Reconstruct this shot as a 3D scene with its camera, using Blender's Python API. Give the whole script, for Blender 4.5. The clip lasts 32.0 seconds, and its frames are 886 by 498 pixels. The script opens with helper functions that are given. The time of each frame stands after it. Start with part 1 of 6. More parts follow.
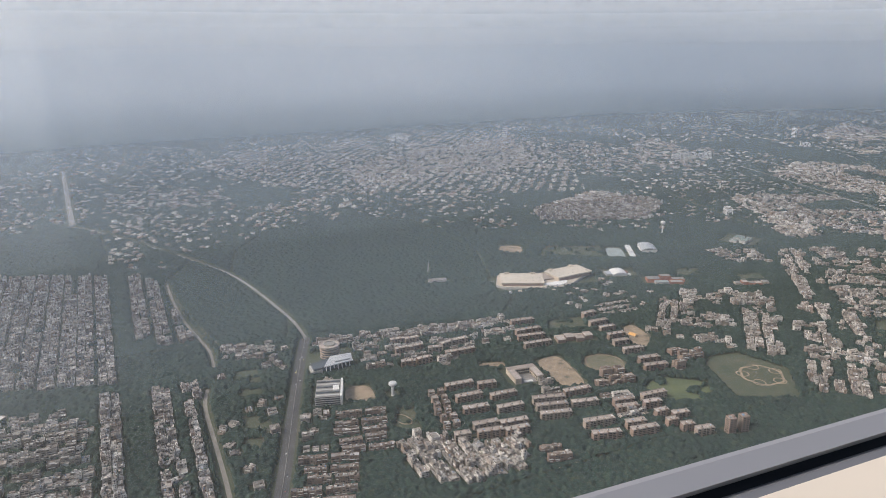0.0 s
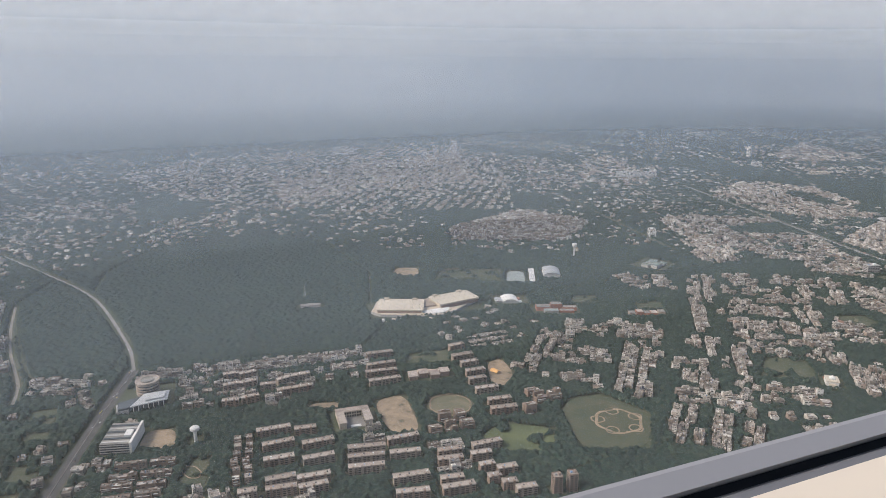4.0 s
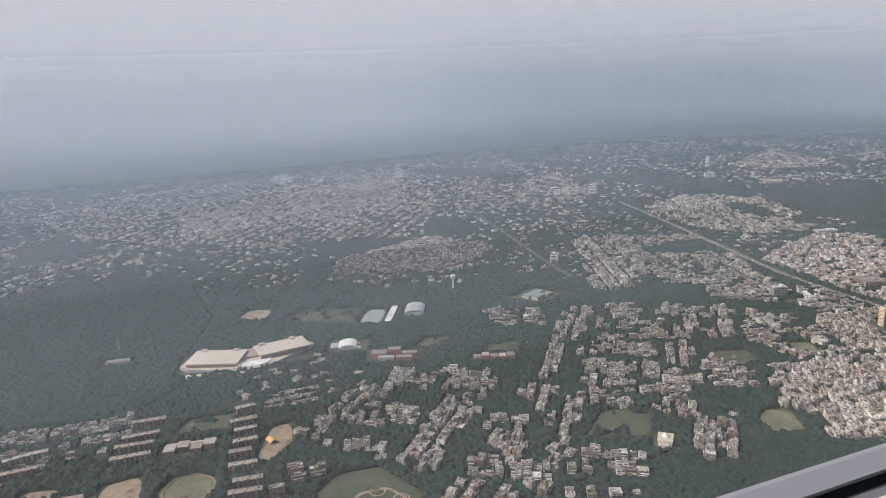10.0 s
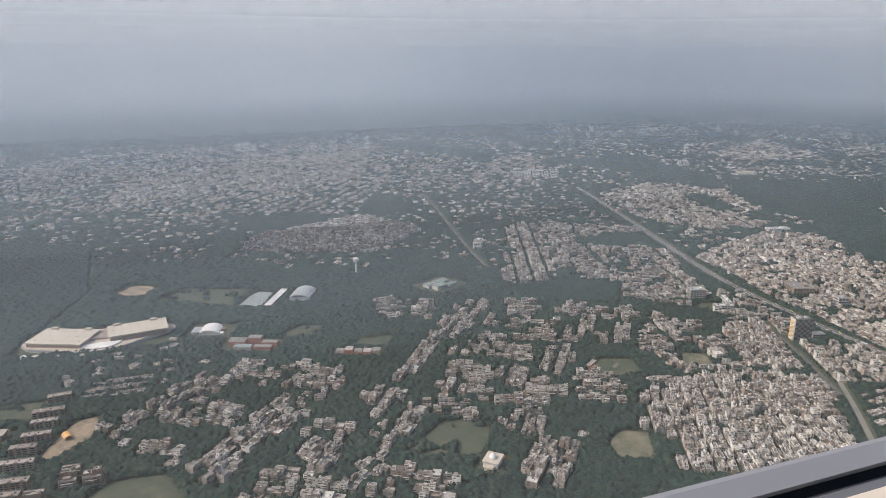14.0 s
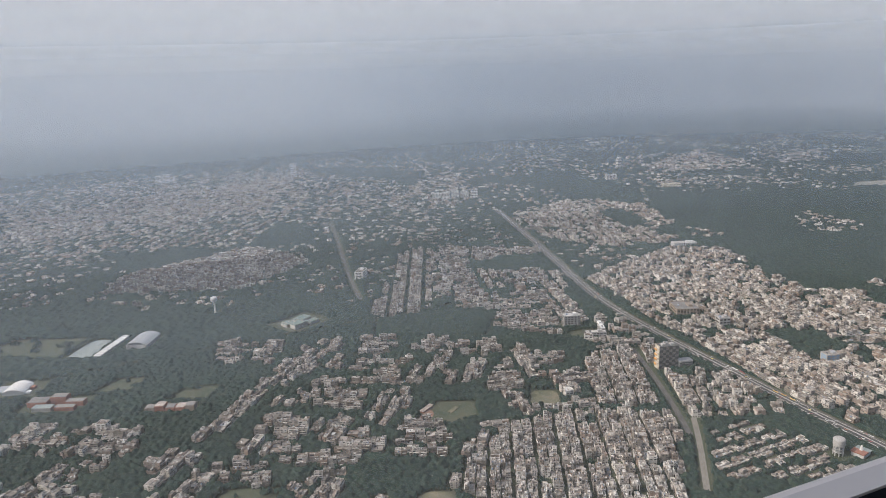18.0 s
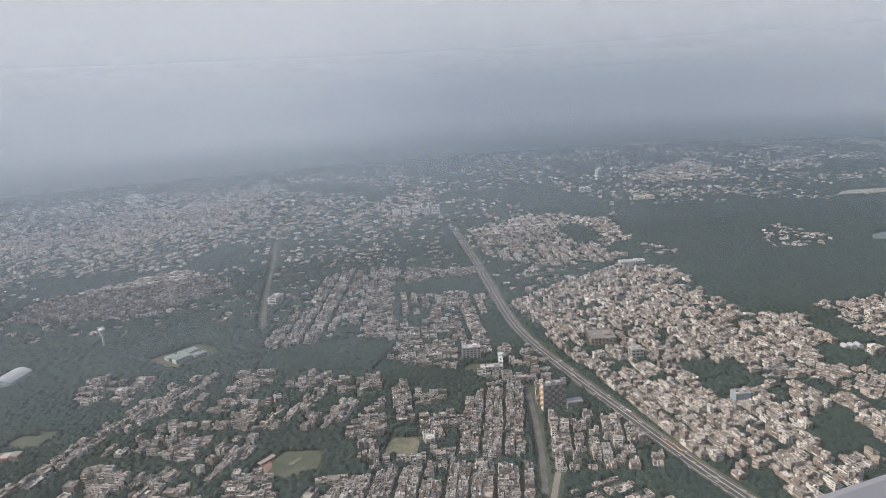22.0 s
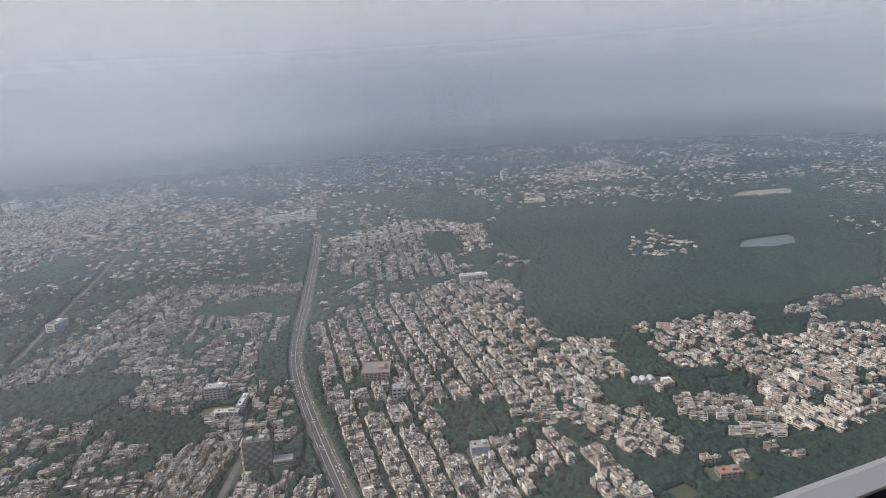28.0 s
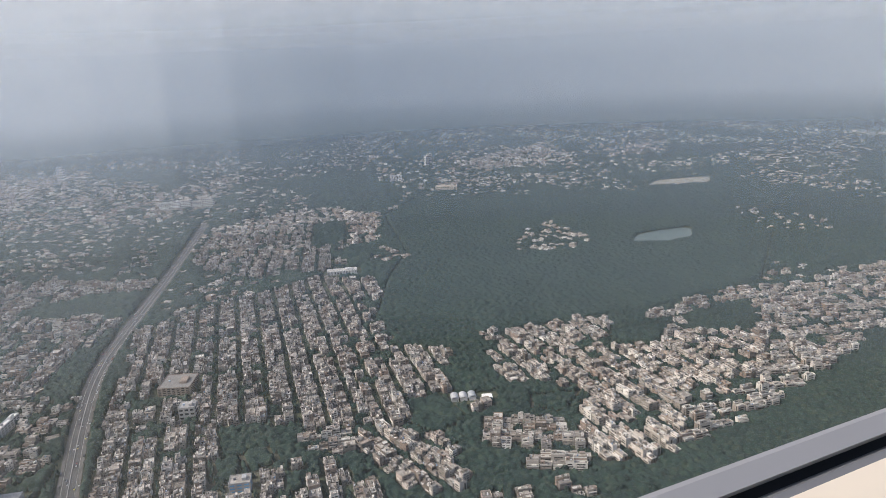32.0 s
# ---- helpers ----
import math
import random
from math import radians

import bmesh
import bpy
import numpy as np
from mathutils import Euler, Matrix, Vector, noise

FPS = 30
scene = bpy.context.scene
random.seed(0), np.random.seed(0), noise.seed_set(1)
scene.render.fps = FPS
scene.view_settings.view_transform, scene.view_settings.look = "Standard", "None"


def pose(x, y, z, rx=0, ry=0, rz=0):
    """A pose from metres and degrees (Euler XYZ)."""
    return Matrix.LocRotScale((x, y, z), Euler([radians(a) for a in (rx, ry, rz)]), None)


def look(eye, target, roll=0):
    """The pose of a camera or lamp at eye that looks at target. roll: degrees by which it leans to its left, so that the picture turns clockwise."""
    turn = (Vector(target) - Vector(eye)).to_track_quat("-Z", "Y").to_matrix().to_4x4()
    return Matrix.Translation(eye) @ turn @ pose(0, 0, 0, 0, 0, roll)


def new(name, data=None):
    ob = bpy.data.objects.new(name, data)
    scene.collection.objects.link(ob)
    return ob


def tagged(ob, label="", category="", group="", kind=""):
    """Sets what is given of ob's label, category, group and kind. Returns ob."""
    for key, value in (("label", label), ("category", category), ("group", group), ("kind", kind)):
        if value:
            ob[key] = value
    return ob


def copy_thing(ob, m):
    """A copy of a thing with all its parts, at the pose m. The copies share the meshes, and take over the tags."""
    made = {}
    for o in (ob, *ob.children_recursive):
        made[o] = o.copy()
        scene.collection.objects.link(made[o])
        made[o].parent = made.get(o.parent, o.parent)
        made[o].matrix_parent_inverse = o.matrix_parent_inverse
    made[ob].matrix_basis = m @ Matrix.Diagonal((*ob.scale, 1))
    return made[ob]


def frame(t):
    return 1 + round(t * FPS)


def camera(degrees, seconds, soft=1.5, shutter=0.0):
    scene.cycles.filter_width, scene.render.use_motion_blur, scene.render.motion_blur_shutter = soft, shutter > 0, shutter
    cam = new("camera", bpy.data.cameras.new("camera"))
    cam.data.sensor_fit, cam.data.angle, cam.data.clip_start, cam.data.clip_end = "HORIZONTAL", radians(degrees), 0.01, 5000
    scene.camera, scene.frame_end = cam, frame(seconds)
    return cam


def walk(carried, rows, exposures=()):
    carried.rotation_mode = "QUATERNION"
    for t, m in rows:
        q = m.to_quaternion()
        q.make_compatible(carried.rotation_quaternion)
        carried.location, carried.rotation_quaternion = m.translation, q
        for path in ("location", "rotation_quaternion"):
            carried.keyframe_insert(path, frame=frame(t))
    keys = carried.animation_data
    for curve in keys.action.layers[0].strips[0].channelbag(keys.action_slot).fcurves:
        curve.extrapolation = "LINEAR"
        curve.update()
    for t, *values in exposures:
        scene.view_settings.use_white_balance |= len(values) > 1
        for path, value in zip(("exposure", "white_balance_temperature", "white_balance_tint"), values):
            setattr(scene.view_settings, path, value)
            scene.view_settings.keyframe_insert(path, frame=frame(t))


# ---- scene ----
EXPOSURES = [(0.0, 0.04), (14.0, 0.02), (20.0, 0.04), (22.0, 0.08), (25.0, 0.18), (28.0, 0.04), (29.0, 0.14), (30.0, 0.28), (31.0, 0.3), (32.0, 0.18)]
SKY_STRENGTH, SUN_STRENGTH = 0.17, 3.2
# tints of the upright sheets imitating haze; the nearest veils all the ground
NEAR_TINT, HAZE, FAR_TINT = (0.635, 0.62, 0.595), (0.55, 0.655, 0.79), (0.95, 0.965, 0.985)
HAZE_SHEETS = ((185, 0.13, 5, NEAR_TINT), (540, 0.17, 60, HAZE), (1000, 0.31, 90, HAZE), (1650, 0.44, 90, HAZE), (2300, 0.5, 80, FAR_TINT), (2900, 0.55, 70, FAR_TINT), (3600, 0.93, 45, FAR_TINT))
SKY_STOPS = [(0.0, (0.74, 0.765, 0.8)), (0.15, (0.76, 0.775, 0.815)), (0.3, (0.72, 0.735, 0.775)), (0.6, (0.64, 0.655, 0.7))]
EDGE_ANGLE = -42.6
NEAR_HOUSES = 180
WOODS = [
    [(140, 640), (340, 590), (385, 640), (390, 700), (430, 820), (420, 1000), (330, 1080), (180, 1060), (115, 960), (100, 880), (126, 750)],
    [(20, 870), (60, 955), (92, 880), (120, 750), (132, 690), (120, 640), (55, 645), (45, 690), (30, 780)],
    [(1425, 480), (1420, 520), (1355, 560), (1420, 680), (1480, 760), (1540, 980), (1640, 1080), (2050, 830), (1900, 560), (1740, 450), (1600, 445)],
    [(-260, 1180), (-120, 1230), (-60, 1150), (-50, 1050), (-60, 960), (-220, 1010)],
    [(860, 610), (880, 660), (960, 650), (1000, 610), (960, 560)],
]

cam = camera(66.26, 32.0, 0.4)
PATH = [  # seconds, x, y, z, and the turn in degrees
    (0, -0.0004, -0.0072, 285.0211, 73.088, 0.545, -24.853), (0.1, 3.7036, -0.0072, 284.8471, 73.0676, 0.518, -24.9136),
    (0.5, 18.5196, -0.0069, 284.151, 72.986, 0.41, -25.156), (1, 37.0196, -0.0066, 283.2818, 72.858, 0.169, -25.473),
    (1.5, 55.5196, -0.0063, 282.4126, 72.525, -0.263, -25.222), (2, 74.0197, -0.0058, 281.5436, 72.26, -0.36, -25.076),
    (2.5, 92.4997, -0.0059, 280.6749, 72.401, -0.404, -25.094), (3, 110.9694, -0.0105, 279.8007, 73.471, -0.6, -24.789),
    (3.5, 129.4394, -0.0108, 278.9321, 73.859, -0.471, -25.131), (4, 147.8893, -0.0111, 278.0644, 74.214, -0.348, -25.368),
    (4.5, 166.3393, -0.012, 277.196, 74.921, -0.205, -25.638), (6.5, 240.0097, -0.006, 273.741, 75.773, 0.342, -26.019),
    (7, 258.3896, -0.0065, 272.8763, 75.999, 1.428, -24.502), (7.5, 276.7697, -0.006, 272.0131, 75.646, 1.578, -23.869),
    (8, 295.1297, -0.0054, 271.1508, 75.595, 2.097, -23.64), (8.5, 313.4797, -0.0052, 270.2884, 75.791, 2.667, -23.746),
    (9, 331.8098, -0.0039, 269.4285, 75.744, 2.801, -24.213), (9.5, 350.1298, -0.0042, 268.567, 75.633, 2.721, -24.005),
    (10, 368.4397, -0.005, 267.7054, 75.978, 2.303, -24.663), (10.5, 386.7297, -0.0053, 266.8452, 76.109, 2.243, -24.921),
    (11, 404.9996, -0.0067, 265.9847, 76.296, 2.379, -24.66), (11.5, 423.2496, -0.007, 265.1265, 75.482, 0.972, -24.742),
    (12, 441.4896, -0.0072, 264.2689, 74.714, 0.155, -24.6), (12.5, 459.7195, -0.0081, 263.4108, 74.857, 0.24, -24.109),
    (13, 477.9194, -0.0108, 262.5517, 75.543, 0.674, -23.599), (13.5, 496.0997, -0.0049, 261.7048, 74.082, -0.446, -24.099),
    (14, 514.2697, -0.0059, 260.8494, 73.912, -0.115, -22.945), (14.5, 532.4199, -0.0014, 260.0018, 73.304, -0.089, -24.032),
    (16.5, 604.8104, 0.0073, 256.6091, 74.24, 0.296, -24.451), (17, 622.8604, 0.0071, 255.7604, 75.371, 1.267, -24.854),
    (17.5, 640.8804, 0.0074, 254.9137, 75.437, 1.738, -25.711), (18, 658.8802, 0.0033, 254.063, 75.603, 1.96, -25.108),
    (18.5, 676.8603, 0.005, 253.2198, 75.198, 1.844, -25.192), (19, 694.81, 0.0007, 252.3711, 75.851, 1.982, -24.619),
    (19.5, 712.7402, 0.0029, 251.5309, 75.475, 1.294, -24.3), (20, 730.6503, 0.0059, 250.6924, 75.12, 1.303, -24.021),
    (20.5, 748.5303, 0.0058, 249.8518, 75.127, 1.542, -23.539), (21, 766.3903, 0.0053, 249.0117, 75.796, 2.033, -23.991),
    (21.5, 784.2201, 0.002, 248.1699, 76.804, 2.974, -23.968), (22, 802.0201, 0.0012, 247.3323, 76.667, 3.21, -23.269),
    (22.5, 819.8003, 0.0054, 246.5013, 75.153, 3.182, -22.591), (23, 837.5606, 0.0105, 245.6721, 73.827, 2.413, -22.968),
    (23.5, 855.2806, 0.0117, 244.8404, 72.662, 2.16, -24.351), (24, 872.991, 0.02, 244.0163, 71.936, 2.574, -24.108),
    (24.5, 890.6514, 0.0287, 243.1943, 72.625, 2.743, -21.311), (25, 908.2911, 0.021, 242.358, 72.883, 2.083, -23.177),
    (25.5, 925.9005, 0.0086, 241.5176, 74.613, 1.935, -23.795), (27.5, 996.0499, -0.0022, 238.2078, 76.878, 2.673, -23.769),
    (28, 1013.5102, 0.0035, 237.3938, 76.311, 3.444, -25.121), (28.5, 1030.9302, 0.0035, 236.575, 75.595, 2.689, -25.875),
    (29, 1048.3303, 0.0061, 235.76, 74.084, 1.831, -26.231), (29.5, 1065.7005, 0.0095, 234.9472, 72.744, 1.195, -27.322),
    (30, 1083.0204, 0.0069, 234.1303, 72.069, 1.086, -27.024), (30.5, 1100.3203, 0.0061, 233.3162, 72.292, 1.474, -26.196),
    (31, 1117.5802, 0.0043, 232.5029, 73.588, 1.55, -27.013), (31.5, 1134.8098, -0.0029, 231.6845, 74.911, 2.01, -26.466),
    (31.9, 1148.562, -0.0008, 231.0407, 74.687, 2.5612, -26.9868), (32, 1152, -0.0002, 230.8797, 74.631, 2.699, -27.117),
]
walk(cam, [(t, pose(x, y, z, rx, ry, rz)) for t, x, y, z, rx, ry, rz in PATH], EXPOSURES)

# ---- light: hazy morning sun, pale sky ----
world = bpy.data.worlds.new("sky")
scene.world = world
world.use_nodes = True
wn = world.node_tree
sky = wn.nodes.new("ShaderNodeTexSky")
sky.sky_type, sky.sun_disc = "NISHITA", False
sky.sun_elevation, sky.sun_rotation = radians(42), radians(285)
sky.air_density, sky.dust_density, sky.ozone_density = 1.2, 4.0, 1.0
wn.links.new(sky.outputs[0], wn.nodes["Background"].inputs[0])
wn.nodes["Background"].inputs[1].default_value = SKY_STRENGTH

sun_data = bpy.data.lights.new("sun", "SUN")
sun_data.energy, sun_data.angle, sun_data.color = SUN_STRENGTH, radians(6.0), (1.0, 0.93, 0.86)
sun = new("sun", sun_data)
sun.matrix_world = look((0, 0, 900), (950, -260, 900 - 900))


# ---- materials ----
def nodes_of(name):
    m = bpy.data.materials.new(name)
    m.use_nodes = True
    nt = m.node_tree
    return m, nt, nt.nodes["Principled BSDF"]


def noise_node(nt, scale, detail=4.0, rough=0.6, coord="Object"):
    tc = nt.nodes.new("ShaderNodeTexCoord")
    nz = nt.nodes.new("ShaderNodeTexNoise")
    nz.inputs["Scale"].default_value, nz.inputs["Detail"].default_value, nz.inputs["Roughness"].default_value = scale, detail, rough
    nt.links.new(tc.outputs[coord], nz.inputs["Vector"])
    return nz


def ramp_node(nt, source, stops):
    r = nt.nodes.new("ShaderNodeValToRGB")
    while len(r.color_ramp.elements) < len(stops):
        r.color_ramp.elements.new(0.5)
    for e, (p, c) in zip(r.color_ramp.elements, stops):
        e.position, e.color = p, (*c, 1)
    nt.links.new(source, r.inputs[0])
    return r


def mix_node(nt, kind, fac, a, b):
    mx = nt.nodes.new("ShaderNodeMix")
    mx.data_type, mx.blend_type = "RGBA", kind
    if isinstance(fac, float):
        mx.inputs[0].default_value = fac
    else:
        nt.links.new(fac, mx.inputs[0])
    nt.links.new(a, mx.inputs[6])
    nt.links.new(b, mx.inputs[7])
    return mx


def bump(nt, bsdf, height, strength, distance):
    b = nt.nodes.new("ShaderNodeBump")
    b.inputs["Strength"].default_value, b.inputs["Distance"].default_value = strength, distance
    nt.links.new(height, b.inputs["Height"])
    nt.links.new(b.outputs[0], bsdf.inputs["Normal"])


def surface(name, stops, big=0.02, small=0.6, rough=0.9, relief=0.3, amount=0.45):
    """Ground-like surface: a large mottling of the stops, and a fine grain over it."""
    m, nt, b = nodes_of(name)
    n1, n2 = noise_node(nt, big, 5.0), noise_node(nt, small, 6.0, 0.7)
    r = ramp_node(nt, n1.outputs[0], stops)
    g = ramp_node(nt, n2.outputs[0], [(0.25, (0.55, 0.55, 0.55)), (0.75, (1.3, 1.3, 1.3))])
    mx = mix_node(nt, "MULTIPLY", amount, r.outputs[0], g.outputs[0])
    nt.links.new(mx.outputs[2], b.inputs["Base Color"])
    b.inputs["Roughness"].default_value = rough
    bump(nt, b, n2.outputs[0], relief, 0.4)
    return m


def varied(name, stops, rough=0.85, grain=1.5, amount=0.35, source="island", relief=0.0):
    """Painted or planted pieces: a colour of its own for each piece, with dirt and grain over it."""
    m, nt, b = nodes_of(name)
    if source == "island":
        rnd = nt.nodes.new("ShaderNodeNewGeometry").outputs["Random Per Island"]
    else:
        rnd = nt.nodes.new("ShaderNodeObjectInfo").outputs["Random"]
    r = ramp_node(nt, rnd, stops)
    n1, n2 = noise_node(nt, grain, 5.0, 0.65), noise_node(nt, grain * 0.17, 3.0)
    g = ramp_node(nt, n1.outputs[0], [(0.3, (0.5, 0.5, 0.5)), (0.7, (1.25, 1.25, 1.25))])
    mx = mix_node(nt, "MULTIPLY", amount, r.outputs[0], g.outputs[0])
    g2 = ramp_node(nt, n2.outputs[0], [(0.35, (0.62, 0.6, 0.58)), (0.62, (1.1, 1.1, 1.1))])
    mx2 = mix_node(nt, "MULTIPLY", amount, mx.outputs[2], g2.outputs[0])
    nt.links.new(mx2.outputs[2], b.inputs["Base Color"])
    b.inputs["Roughness"].default_value = rough
    if relief:
        bump(nt, b, n1.outputs[0], relief, 1.2)
    return m


WALLS = [(0.0, (0.36, 0.325, 0.285)), (0.14, (0.2, 0.175, 0.15)), (0.28, (0.47, 0.435, 0.39)), (0.4, (0.15, 0.125, 0.105)),
         (0.5, (0.33, 0.25, 0.2)), (0.6, (0.72, 0.7, 0.66)), (0.7, (0.27, 0.205, 0.165)), (0.82, (0.22, 0.21, 0.2)), (0.93, (0.62, 0.59, 0.54))]
ROOFS = [(0.0, (0.19, 0.17, 0.15)), (0.18, (0.34, 0.315, 0.28)), (0.34, (0.13, 0.115, 0.1)), (0.48, (0.42, 0.39, 0.35)),
         (0.6, (0.24, 0.19, 0.155)), (0.74, (0.5, 0.47, 0.43)), (0.86, (0.16, 0.15, 0.145)), (0.95, (0.6, 0.58, 0.54))]
GREENS = [(0.0, (0.006, 0.021, 0.018)), (0.3, (0.01, 0.03, 0.023)), (0.6, (0.008, 0.026, 0.022)), (0.85, (0.016, 0.037, 0.026)), (1.0, (0.026, 0.042, 0.028))]


def foliage(name):
    """Leaf cover: each crown a green of its own, broken up by leaf masses and larger drifts."""
    m, nt, b = nodes_of(name)
    tc = nt.nodes.new("ShaderNodeTexCoord")
    cells = nt.nodes.new("ShaderNodeTexVoronoi")
    cells.inputs["Scale"].default_value = 0.34
    nt.links.new(tc.outputs["Object"], cells.inputs["Vector"])
    split = nt.nodes.new("ShaderNodeSeparateColor")
    nt.links.new(cells.outputs["Color"], split.inputs[0])
    r = ramp_node(nt, split.outputs[0], GREENS)
    n1, n2 = noise_node(nt, 0.9, 5.0, 0.7), noise_node(nt, 0.018, 4.0, 0.6)
    g1 = ramp_node(nt, n1.outputs[0], [(0.3, (0.55, 0.55, 0.55)), (0.72, (1.35, 1.35, 1.3))])
    g2 = ramp_node(nt, n2.outputs[0], [(0.35, (0.78, 0.86, 0.86)), (0.65, (1.25, 1.15, 1.05))])
    mx = mix_node(nt, "MULTIPLY", 0.8, r.outputs[0], g1.outputs[0])
    mx2 = mix_node(nt, "MULTIPLY", 0.9, mx.outputs[2], g2.outputs[0])
    nt.links.new(mx2.outputs[2], b.inputs["Base Color"])
    b.inputs["Roughness"].default_value = 0.95
    bump(nt, b, n1.outputs[0], 0.7, 0.8)
    return m


